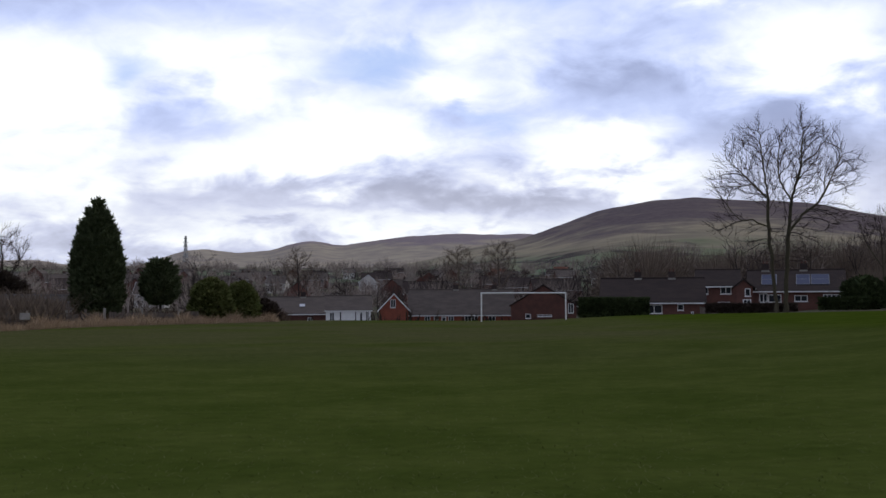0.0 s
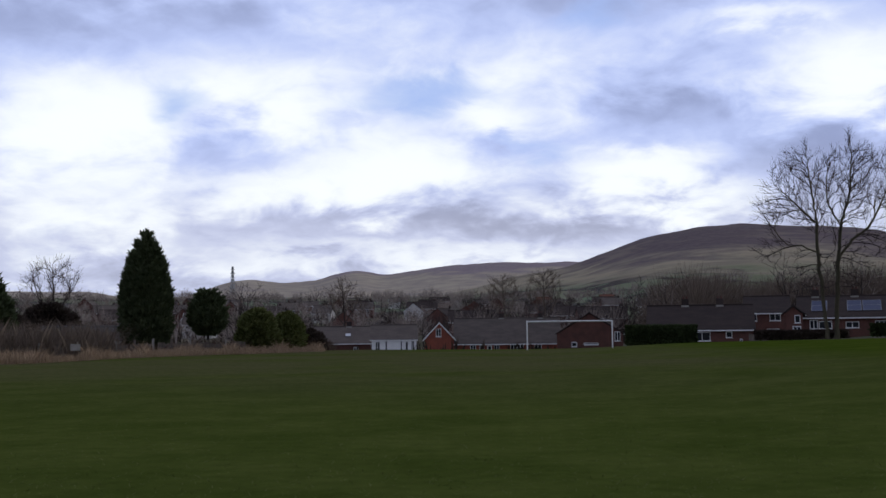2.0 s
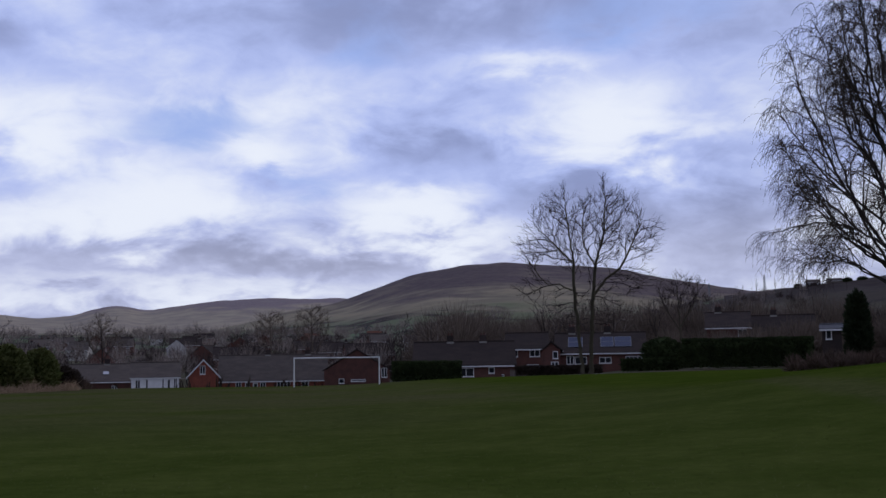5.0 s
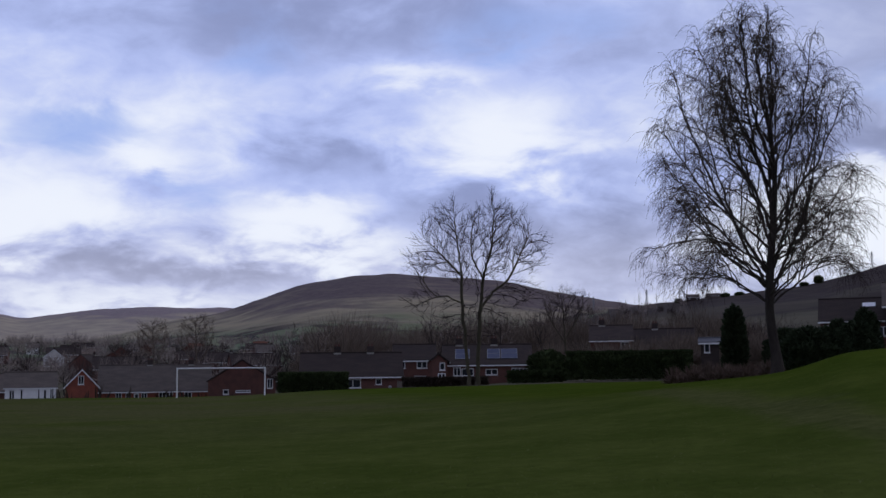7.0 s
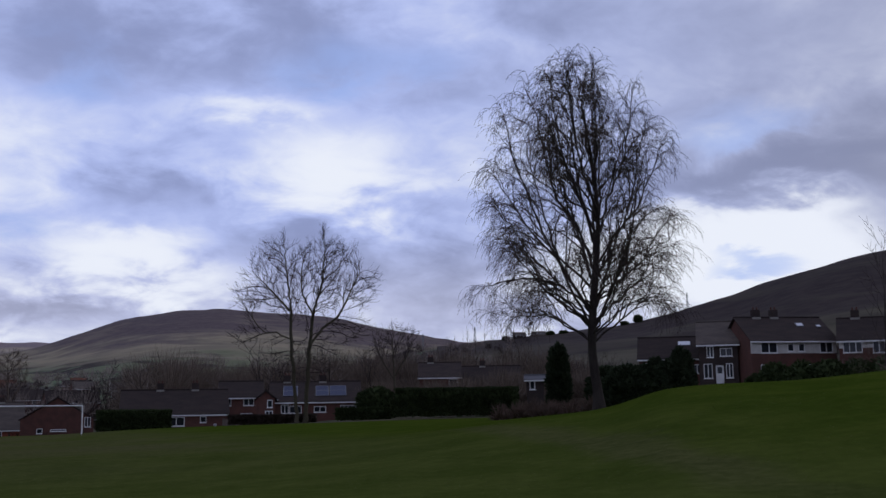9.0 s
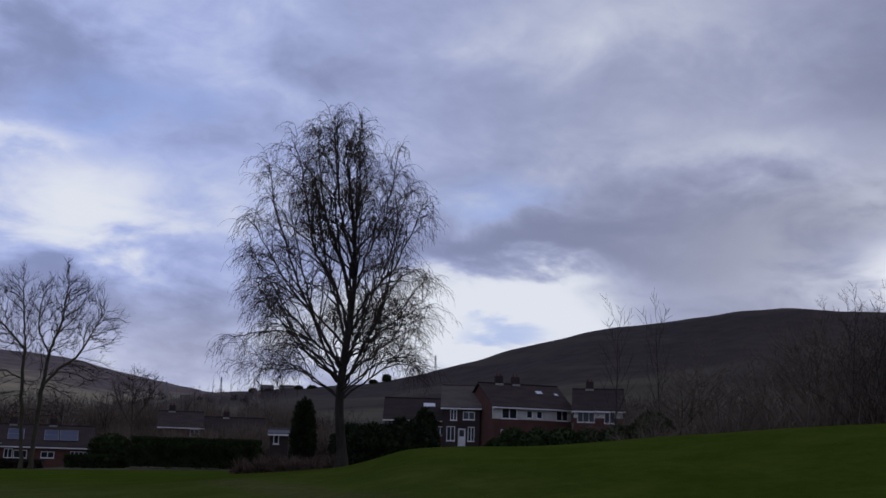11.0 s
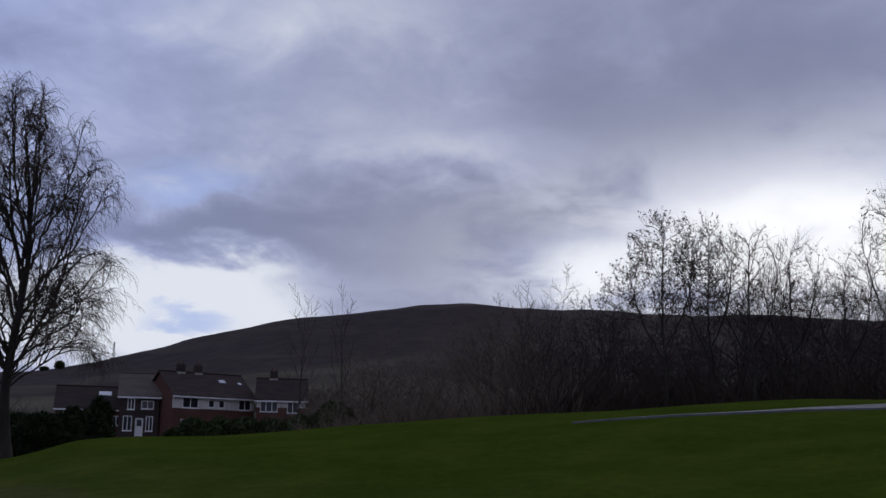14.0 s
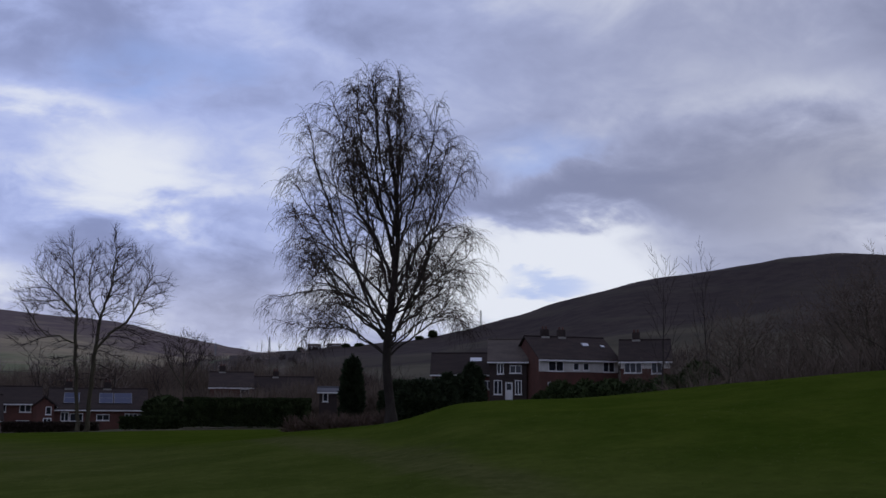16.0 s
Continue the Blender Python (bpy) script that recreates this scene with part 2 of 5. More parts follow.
SCRUB = material("brown_scrub", (0.050, 0.038, 0.030), (0.070, 0.053, 0.040), 3.0, 0.95, 0.35, 0, spec=0.1)
# Brown twigs, with haze put into the colour by lifting it paler.
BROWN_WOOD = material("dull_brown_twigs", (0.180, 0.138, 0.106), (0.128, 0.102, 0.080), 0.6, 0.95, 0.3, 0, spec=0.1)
BRAMBLE = material("russet_bramble", (0.120, 0.082, 0.062), (0.088, 0.064, 0.050), 2.0, 0.95, 0.35, 0, spec=0.1)
TARMAC = material("wet_tarmac", (0.15, 0.15, 0.155), (0.11, 0.11, 0.115), 0.8, 0.75, 0.2, 0.2, spec=0.25)
STEEL = material("galvanised_steel", (0.30, 0.31, 0.33), (0.24, 0.25, 0.27), 2.0, 0.5, 0.1, 0, metal=0.6)
LEAD = material("lead_flashing", (0.12, 0.12, 0.13), (0.09, 0.09, 0.10), 0.6, 0.6, 0.2, 0.1)
CARPAINT = material("silver_car_paint", (0.55, 0.56, 0.58), (0.52, 0.53, 0.55), 1.0, 0.25, 0.03, 0, metal=0.3, spec=0.5)
RUBBER = material("black_rubber", (0.02, 0.02, 0.02), (0.03, 0.03, 0.03), 0.3, 0.8, 0.1, 0)


def glass_material(name, colour, rough):
    m = bpy.data.materials.new(name)
    m.use_nodes = True
    n = Nodes(m.node_tree)
    shader = n.add("ShaderNodeBsdfPrincipled")
    place = n.add("ShaderNodeTexCoord").outputs["Object"]
    n.put(shader, "Base Color", n.mix(n.noise(place, 1.2, 2.0), colour, [c * 1.6 for c in colour]))
    n.put(shader, "Roughness", rough), n.put(shader, "Specular IOR Level", 0.5)
    out = n.add("ShaderNodeOutputMaterial")
    n.put(out, 0, shader.outputs[0])
    return m


PANE = glass_material("window_glass", (0.018, 0.020, 0.024), 0.06)
SOLAR = glass_material("solar_cells", (0.026, 0.034, 0.075), 0.5)
# Skylight glass: the bright sky's reflection is painted on as white.
SKY_SHEEN = material("white_sky_sheen", (0.72, 0.73, 0.76), (0.66, 0.67, 0.70), 0.6, 0.4, 0.05, 0, spec=0.5)


def moor_material(name, green, brown, pasture, heath=((0.108, 0.082, 0.084), (0.142, 0.110, 0.108)), bleached=((0.315, 0.265, 0.175), (0.215, 0.185, 0.130))):
    """Heather on the tops, bleached grass below it, green pastures with dark hedge lines at the foot."""
    m = bpy.data.materials.new(name)
    m.use_nodes = True
    n = Nodes(m.node_tree)
    place = n.add("ShaderNodeTexCoord").outputs["Object"]
    rise = n.add("ShaderNodeSeparateXYZ")
    n.put(rise, 0, place)
    broad = n.noise(place, 0.0035, 5.0, 0.55, 0.3)
    mid = n.noise(place, 0.014, 5.0, 0.6)
    grain = n.noise(place, 0.07, 5.0, 0.65)
    level = n.math("ADD", rise.outputs[2], n.math("MULTIPLY", n.math("SUBTRACT", broad, 0.5), 120.0))
    level = n.math("ADD", level, n.math("MULTIPLY", n.math("SUBTRACT", mid, 0.5), 60.0))
    straw = n.mix(n.ramp(mid, 0.35, 0.65), *bleached)
    heather = n.mix(n.ramp(grain, 0.35, 0.65), *heath)
    streak = n.ramp(n.noise(n.scaled(place, (0.6, 0.6, 5.0)), 0.009, 5.0, 0.6, 0.4), 0.50, 0.66)
    heather = n.mix(n.math("MULTIPLY", streak, 0.55), heather, [0.5 * (a + b) for a, b in zip(heath[1], bleached[0])])
    cells = n.add("ShaderNodeTexVoronoi", feature="F1")
    n.put(cells, "Vector", n.scaled(place, (1, 0.45, 0))), n.put(cells, "Scale", 0.010)
    shade = n.add("ShaderNodeSeparateColor")
    n.put(shade, 0, cells.outputs["Color"])
    field = n.mix(shade.outputs[0], pasture, (0.165, 0.165, 0.095))
    edge = n.add("ShaderNodeTexVoronoi", feature="DISTANCE_TO_EDGE")
    n.put(edge, "Vector", n.scaled(place, (1, 0.45, 0))), n.put(edge, "Scale", 0.010)
    field = n.mix(n.ramp(edge.outputs["Distance"], 0.02, 0.06), (0.035, 0.035, 0.028), field)
    wood = n.mix(n.ramp(grain, 0.4, 0.6), (0.040, 0.032, 0.028), (0.065, 0.052, 0.044))
    field = n.mix(n.ramp(n.noise(place, 0.008, 5.0, 0.6), 0.50, 0.56), field, wood)
    colour = n.mix(n.ramp(level, green, green + 30.0), field, straw)
    colour = n.mix(n.ramp(level, brown, brown + 35.0), colour, heather)
    shader = n.add("ShaderNodeBsdfPrincipled")
    n.put(shader, "Base Color", colour), n.put(shader, "Roughness", 0.95), n.put(shader, "Specular IOR Level", 0.05)
    out = n.add("ShaderNodeOutputMaterial")
    n.put(out, 0, shader.outputs[0])
    return m


# Hills pale with distance: haze, and sun on the farthest, painted into the colours.
MOOR = moor_material("moorland", 50.0, 90.0, (0.125, 0.165, 0.095))
HAZY_FAR_MOOR = moor_material("hazy_far_moor", 20.0, 172.0, (0.10, 0.13, 0.08), ((0.225, 0.180, 0.186), (0.275, 0.222, 0.222)), ((0.40, 0.340, 0.250), (0.29, 0.245, 0.205)))
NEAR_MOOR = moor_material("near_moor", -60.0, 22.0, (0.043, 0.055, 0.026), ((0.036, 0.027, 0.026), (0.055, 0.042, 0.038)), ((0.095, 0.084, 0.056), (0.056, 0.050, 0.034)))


# ---- building helpers ----
def mesh_object(name, verts, faces, mats, parent=None, label="", smooth=False, slots=None):
    me = bpy.data.meshes.new(name)
    me.from_pydata(verts, [], faces)
    for m in mats if isinstance(mats, (list, tuple)) else [mats]:
        me.materials.append(m)
    if slots is not None:
        me.polygons.foreach_set("material_index", slots)
    if smooth:
        me.polygons.foreach_set("use_smooth", [True] * len(me.polygons))
    me.update()
    ob = new(name, me)
    if parent:
        ob.parent = parent
    if label:
        tagged(ob, label)
    return ob


def part(name, bm, mat, parent, label="", smooth=False):
    me = bpy.data.meshes.new(name)
    bm.to_mesh(me)
    bm.free()
    me.materials.append(mat)
    if smooth:
        me.polygons.foreach_set("use_smooth", [True] * len(me.polygons))
    ob = new(name, me)
    ob.parent = parent
    if label:
        tagged(ob, label)
    return ob


def root(name, m, label, category, group="", kind=""):
    ob = new(name)
    ob.empty_display_size = 0.3
    ob.matrix_basis = m
    return tagged(ob, label, category, group, kind)


def add_box(bm, x0, x1, y0, y1, z0, z1, bevel=0.0):
    m = Matrix.Translation(((x0 + x1) / 2, (y0 + y1) / 2, (z0 + z1) / 2)) @ Matrix.Diagonal((x1 - x0, y1 - y0, z1 - z0, 1))
    made = bmesh.ops.create_cube(bm, size=1.0, matrix=m)
    if bevel:
        edges = list({e for v in made["verts"] for e in v.link_edges})
        bmesh.ops.bevel(bm, geom=edges, offset=bevel, segments=1, affect="EDGES")


def box(name, size, mat, parent, label="", bevel=0.0):
    bm = bmesh.new()
    add_box(bm, *size, bevel)
    return part(name, bm, mat, parent, label)


def tube(verts, faces, points, radii, sides):
    """Adds a tapered tube along the points."""
    first = len(verts)
    count = len(points)
    for i, p in enumerate(points):
        ahead = points[min(i + 1, count - 1)] - points[max(i - 1, 0)]
        if ahead.length < 1e-6:
            ahead = Vector((0, 0, 1))
        ahead.normalize()
        side = ahead.cross(Vector((0.31, 0.17, 0.94)))
        if side.length < 0.05:
            side = ahead.cross(Vector((1, 0, 0)))
        side.normalize()
        up = ahead.cross(side)
        for k in range(sides):
            a = 2 * math.pi * k / sides
            verts.append(p + (side * math.cos(a) + up * math.sin(a)) * radii[i])
    for i in range(count - 1):
        for k in range(sides):
            a, b = first + i * sides + k, first + i * sides + (k + 1) % sides
            faces.append((a, b, b + sides, a + sides))


def polar(az, r):
    return r * math.sin(radians(az)), r * math.cos(radians(az))

# ---- the lie of the land: bearings in degrees from the first view's middle, distances in metres ----
FINE_AZ = np.arange(-180.0, 180.01, 0.25)


def profile(rows, blur=0.5):
    """A smooth function of the bearing through a few heights."""
    a, v = zip(*rows)
    raw = np.interp(FINE_AZ, a, v)
    w = np.exp(-0.5 * (np.arange(-12, 13) * 0.25 / blur) ** 2)
    return np.convolve(np.pad(raw, 12, mode="edge"), w / w.sum(), mode="valid")


FAR_RIDGE = profile([(-180, 1.5), (-60, 2.0), (-20, 2.18), (-18.5, 1.9), (-16, 1.8), (-14.4, 2.3), (-13.2, 2.75), (-12, 2.78), (-10.5, 2.62), (-9.1, 2.7), (-7.7, 3.13), (-6.6, 3.28), (-5.4, 2.98),
                     (-2.5, 3.42), (0.5, 3.6), (4.6, 3.57), (12, 3.4), (30, 3.0), (90, 2.5), (180, 1.5)], 0.35)
MOOR_RIDGE = profile([(-10, 0.5), (-2, 2.0), (2.2, 3.0), (4.6, 3.45), (6.4, 4.19), (8.4, 4.8), (10.7, 5.22), (12.9, 5.3), (15.4, 5.12), (18.9, 4.86), (21.3, 4.29),
                      (23.6, 3.8), (25.3, 3.5), (31, 3.0), (50, 1.0)], 0.5)
NEAR_RIDGE = profile([(16, 1.0), (22, 3.0), (25, 3.5), (27.6, 3.66), (30.9, 3.95), (34.2, 4.4), (37.2, 5.15), (39.5, 5.63), (41.8, 6.53), (44.1, 7.12), (45.8, 7.5),
                      (48.8, 7.72), (50.9, 7.97), (52.9, 8.36), (55.9, 8.42), (57.9, 8.25), (62, 8.0), (66, 7.86), (70, 7.72), (80, 7.0), (100, 5.0), (140, 2.0)], 0.5)
BANK_Z = profile([(2, 0.0), (10, 0.15), (15, 0.3), (20, 0.55), (25, 0.9), (29, 1.25), (31.5, 1.46), (33, 1.65), (35.5, 2.22), (38, 2.37), (42, 2.53), (46, 2.78),
                  (50, 3.03), (55, 3.27), (60, 3.5), (66, 3.75), (72, 3.92), (85, 4.0), (110, 2.5), (150, 0.3)], 0.5)
EDGE_Z = profile([(-30, 0.0), (5, 0.0), (10, 0.35), (15, 0.6), (20, 0.75), (27, 0.85), (30, 1.0), (33, 1.2), (36, 1.3), (42, 1.7), (50, 2.6), (60, 3.4), (85, 4.0), (120, 1.0), (150, 0.0)], 1.0)
TOWN_Z = profile([(-40, -1.5), (-10, -2.6), (5, -2.4), (9, -0.6), (13, -0.3), (17, 0.2), (22, 1.2), (27, 2.0), (33, 2.4), (40, 3.2), (50, 4.0), (80, 5.0), (150, 0.0)], 1.0)
BANK_R = 42.0


def smooth(v):
    v = np.clip(v, 0.0, 1.0)
    return v * v * (3 - 2 * v)


def ground_height(x, y):
    """Height of the ground at any place (numbers or arrays)."""
    r = np.hypot(x, y)
    az = np.degrees(np.arctan2(x, y))
    at = [np.interp(az, FINE_AZ, p) for p in (BANK_Z, EDGE_Z, TOWN_Z, FAR_RIDGE, MOOR_RIDGE, NEAR_RIDGE)]
    bank, edge, town, far, moor, near = at
    z = bank * smooth((r - 7) / (BANK_R - 7))
    z = z + (edge - bank) * smooth((r - BANK_R) / 55.0)
    z = z + 0.05 * np.sin(x * 0.21 + 1.0) * np.sin(y * 0.17) * smooth((r - 14) / 20)
    z = z + 0.10 * np.sin(x * 0.55 + y * 0.2) * np.sin(y * 0.43 - 1.0) * smooth((r - 12) / 12) * smooth((az - 31) / 9) * smooth((70 - r) / 20)
    z = z + (town - edge) * smooth((r - 101) / 45.0)
    # town and slopes rise slowly behind, as angles above the eye
    lift = np.interp(r, [0, 170, 300, 500, 900, 1500, 2600, 4800], [0.0, 0.0, 0.55, 1.25, 1.75, 1.9, 2.0, 1.6])
    z = z + r * np.tan(np.radians(lift)) * smooth((r - 160) / 60.0)
    for ridge, r0, r1, bow in ((far, 1500.0, 3600.0, 0.9), (moor, 620.0, 2100.0, 0.75), (near, 190.0, 900.0, 0.8)):
        t = np.clip((r - r0) / (r1 - r0), 0.0, 1.0) ** bow
        hill = 1.6 + np.minimum(r, r1) * np.tan(np.radians(ridge * t)) - 14.0 * (1 - t) ** 6
        z = np.where(r > r0, np.maximum(z, hill - np.maximum(r - r1, 0) * 0.02), z)
    return z


def on_ground(az, r, turn=0.0, sink=0.0, scale=1.0):
    """A pose on the ground, turned to face the middle of the field and then by turn degrees."""
    x, y = polar(az, r)
    return pose(x, y, float(ground_height(x, y)) - sink, 0, 0, -az + turn) @ Matrix.Diagonal((scale, scale, scale, 1))


def make_ground():
    az = np.concatenate([np.arange(-180, -30, 3.0), np.arange(-30, 90, 0.25), np.arange(90, 180, 3.0)])
    r = np.concatenate([[0.5, 1.5, 3, 5], np.arange(7, 50, 1.5), np.arange(50, 130, 3.0), np.geomspace(130, 4850, 75)])
    A, R = np.meshgrid(np.radians(az), r, indexing="ij")
    X, Y = R * np.sin(A), R * np.cos(A)
    Z = ground_height(X, Y)
    rough = np.array([noise.noise((x * 0.012, y * 0.012, 0.0)) + 0.5 * noise.noise((x * 0.035, y * 0.035, 3.0)) for x, y in zip(X.ravel(), Y.ravel())]).reshape(X.shape)
    Z = Z + rough * np.clip((R - 250) / 600, 0, 1) * 3.0
    na, nr = len(az), len(r)
    verts = np.stack([X, Y, Z], -1).reshape(-1, 3).tolist() + [(0, 0, 0)]
    faces, slots = [], []
    for i in range(na):
        j = (i + 1) % na
        for k in range(nr - 1):
            faces.append((i * nr + k, i * nr + k + 1, j * nr + k + 1, j * nr + k))
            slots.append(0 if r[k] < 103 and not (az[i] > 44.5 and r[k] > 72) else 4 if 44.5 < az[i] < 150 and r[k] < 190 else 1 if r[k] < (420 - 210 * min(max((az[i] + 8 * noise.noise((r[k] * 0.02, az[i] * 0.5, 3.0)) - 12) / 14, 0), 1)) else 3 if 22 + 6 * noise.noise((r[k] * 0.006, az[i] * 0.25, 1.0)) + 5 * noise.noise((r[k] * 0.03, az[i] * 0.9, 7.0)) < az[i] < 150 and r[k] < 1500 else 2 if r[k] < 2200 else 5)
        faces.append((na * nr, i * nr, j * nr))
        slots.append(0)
    ob = mesh_object("ground", verts, faces, [GRASS, MEADOW, MOOR, NEAR_MOOR, LITTER, HAZY_FAR_MOOR], smooth=True, slots=slots)
    tagged(ob, "mown green playing field, rough meadow and brown moorland hills", "ground", kind="structure")


make_ground()

# ---- trees ----
def branch(store, rng, start, way, length, radius, level, plan, least=0.006):
    """Grows one limb with its side shoots. plan: per level (children, angle, length ratio, upward pull, wander, segments, sides)."""
    kids, angle, ratio, pull, wander, segs, sides = plan[level]
    points, radii = [start.copy()], [radius]
    p, d = start.copy(), way.normalized()
    tip = 0.07 if level == 0 else 0.25 if level < len(plan) - 1 else 0.4
    for i in range(segs):
        d = (d + Vector((rng.gauss(0, wander), rng.gauss(0, wander), rng.gauss(0, wander) + pull / segs))).normalized()
        p = p + d * (length / segs)
        points.append(p.copy())
        radii.append(radius * (1 - (1 - tip) * (i + 1) / segs))
    verts, faces = store[min(level, 2)]
    tube(verts, faces, points, radii, sides)
    if level + 1 >= len(plan):
        return
    turn = rng.uniform(0, 6.28)
    for k in range(kids):
        f = plan_start(level) + (1 - plan_start(level)) * (k + rng.uniform(0.2, 0.9)) / kids
        i = min(int(f * segs), segs - 1)
        q = points[i].lerp(points[i + 1], f * segs - i)
        ahead = (points[i + 1] - points[i]).normalized()
        side = ahead.orthogonal().normalized()
        turn += 2.4 + rng.uniform(-0.4, 0.4)
        side.rotate(Matrix.Rotation(turn, 3, ahead))
        a = radians(angle + rng.uniform(-12, 12))
        w = ahead * math.cos(a) + side * math.sin(a)
        taper = radii[i] * 0.62 if level else radii[i] * 0.55
        branch(store, rng, q, w, length * ratio * (1.15 - 0.55 * f) * rng.uniform(0.8, 1.2), max(taper, least), level + 1, plan, least)


def plan_start(level):
    return 0.28 if level == 0 else 0.22


def bare_tree(name, m, label, seed, height, radius, plan, stems=((0, 0, 0, 0.1),), bark=BARK, twig=TWIG, group="", least=0.006):
    """A leafless tree: trunk, limbs and twigs."""
    rng = random.Random(seed)
    tree = root(name, m, label, "tree", group)
    store = [([], []), ([], []), ([], [])]
    for x, y, lean_x, lean_y in stems:
        branch(store, rng, Vector((x, y, -0.4)), Vector((lean_x, lean_y, 1)), height * 0.8, radius, 0, plan, least)
    for piece, (verts, faces), mat in zip(("trunk", "crown_frame", "crown"), store, (bark, bark, twig)):
        if verts:
            mesh_object(piece, verts, faces, mat, tree, smooth=piece != "crown")
    return tree


def bent(points, count, rng=None, wander=0.0):
    """A smooth line through a few places, with a little wander."""
    pts = [Vector(p) for p in points]
    out = []
    for i in range(count + 1):
        u = i / count * (len(pts) - 1)
        k = min(int(u), len(pts) - 2)
        t = u - k
        p0, p1, p2, p3 = pts[max(k - 1, 0)], pts[k], pts[k + 1], pts[min(k + 2, len(pts) - 1)]
        q = 0.5 * (2 * p1 + (p2 - p0) * t + (2 * p0 - 5 * p1 + 4 * p2 - p3) * t * t + (3 * p1 - p0 - 3 * p2 + p3) * t ** 3)
        if rng and 0 < i:
            q = q + Vector((rng.gauss(0, wander), rng.gauss(0, wander), rng.gauss(0, wander)))
        out.append(q)
    return out


def grown_tree(name, m, label, seed, stems, crown, buds, step=0.5, reach=3.0, kill=0.5, tip=0.016, power=2.35, rise=0.16, fork=(0, 0, 6), fan=0.45, bark=BARK, twig=TWIG, shoots=3, shoot=0.8, leaves=0.0, group=""):
    """A leafless tree whose limbs grow from the given stems towards buds spread through the crown's lobes (middle, half sizes); each limb is as thick as what it carries."""
    rng = random.Random(seed)
    tree = root(name, m, label, "tree", group)
    heart = Vector(fork)
    nodes, parent = [], []
    for points, joint in stems:
        pts = [Vector(p) for p in points]
        long = sum((b - a).length for a, b in zip(pts, pts[1:]))
        line = bent(points, max(3, int(long / step)), rng, 0.035)
        last = -1
        if joint:
            last = min(range(len(nodes)), key=lambda i: (nodes[i] - line[0]).length)
            line = line[1:]
        for p in line:
            nodes.append(p), parent.append(last)
            last = len(nodes) - 1
    first = len(nodes)
    weight = [c[3] * c[4] * c[5] for c in crown]
    spots = []
    while len(spots) < buds:
        cx, cy, cz, rx, ry, rz = rng.choices(crown, weight)[0]
        d = Vector((rng.gauss(0, 1), rng.gauss(0, 1), rng.gauss(0, 1))).normalized() * rng.random() ** 0.42
        spots.append((cx + d.x * rx, cy + d.y * ry, cz + d.z * rz))
    spots = np.array(spots)
    near, dist = np.zeros(len(spots), int), np.full(len(spots), 1e9)
    born = collections.Counter()
    done, alive = 0, np.ones(len(spots), bool)
    for _ in range(90):
        fresh = np.array([tuple(p) for p in nodes[done:]])
        gap = np.linalg.norm(spots[:, None, :] - fresh[None, :, :], axis=2)
        k = gap.argmin(1)
        closer = gap[np.arange(len(spots)), k] < dist
        near = np.where(closer, k + done, near)
        dist = np.minimum(dist, gap.min(1))
        done = len(nodes)
        alive &= dist > kill
        pull = {}
        for i in np.nonzero(alive & (dist < reach))[0]:
            j = int(near[i])
            v = Vector(spots[i]) - nodes[j]
            pull[j] = pull.get(j, Vector((0, 0, 0))) + v.normalized()
        if not pull:
            break
        grew = False
        for j, v in pull.items():
            if born[j] > 2:
                continue
            born[j] += 1
            d = v.normalized() + Vector((rng.gauss(0, 0.2), rng.gauss(0, 0.2), rng.gauss(0, 0.2) + rise))
            d = d + (nodes[j] - heart).normalized() * fan
            if parent[j] >= 0:
                d = d + (nodes[j] - nodes[parent[j]]).normalized() * 0.75
            p = nodes[j] + d.normalized() * step
            nodes.append(p), parent.append(j)
            grew = True
        if not grew or len(nodes) > 6000:
            break
    kids = collections.defaultdict(list)
    for i, j in enumerate(parent):
        if j >= 0:
            kids[j].append(i)
    size = [0.0] * len(nodes)
    order, depth = list(range(len(nodes))), [0] * len(nodes)
    for i in order:
        depth[i] = depth[parent[i]] + 1 if parent[i] >= 0 else 0
    for i in sorted(order, key=lambda i: -depth[i]):
        size[i] = max(sum(size[c] ** power for c in kids[i]), tip ** power) ** (1 / power)
    for i in range(first):
        if parent[i] >= 0:
            size[i] = max(size[i], tip * 1.5)
    store = [([], []), ([], []), ([], [])]
    starts = [i for i in order if parent[i] < 0]
    tips = []
    while starts:
        i = starts.pop()
        line = [i] if parent[i] < 0 else [parent[i], i]
        while kids[line[-1]]:
            best = max(kids[line[-1]], key=lambda c: size[c])
            starts += [c for c in kids[line[-1]] if c != best]
            line.append(best)
        thick = [size[c] for c in line]
        if parent[i] >= 0:
            thick[0] = thick[1]
        rank = 0 if parent[i] < 0 else 1 if thick[0] > 3.0 * tip else 2
        pts = [nodes[c] for c in line]
        if rank == 0:
            thick = [t * (1 + 0.5 * math.exp(-max((p - pts[0]).length - 0.4, 0) / 0.5)) for t, p in zip(thick, pts)]
        tube(*store[rank], pts, thick, (10, 6, 4)[rank])
        for a, b in zip(line[1:], line[2:]):
            if size[b] < 2.2 * tip:
                tips.append((nodes[b], (nodes[b] - nodes[a]).normalized()))
    ends = []
    for p, d in tips:
        for _ in range(shoots):
            w = (d * 0.45 + (p - heart).normalized() * 0.6 + Vector((rng.gauss(0, 0.42), rng.gauss(0, 0.42), rng.gauss(0.12, 0.36)))).normalized()
            q = p + w * shoot * rng.uniform(0.4, 0.9)
            e = q + (w + Vector((rng.gauss(0, 0.3), rng.gauss(0, 0.3), rng.gauss(0.2, 0.3)))).normalized() * shoot * rng.uniform(0.2, 0.6)
            tube(*store[2], [p, q, e], [tip * 0.75, tip * 0.55, tip * 0.4], 3)
            ends += [q, e]
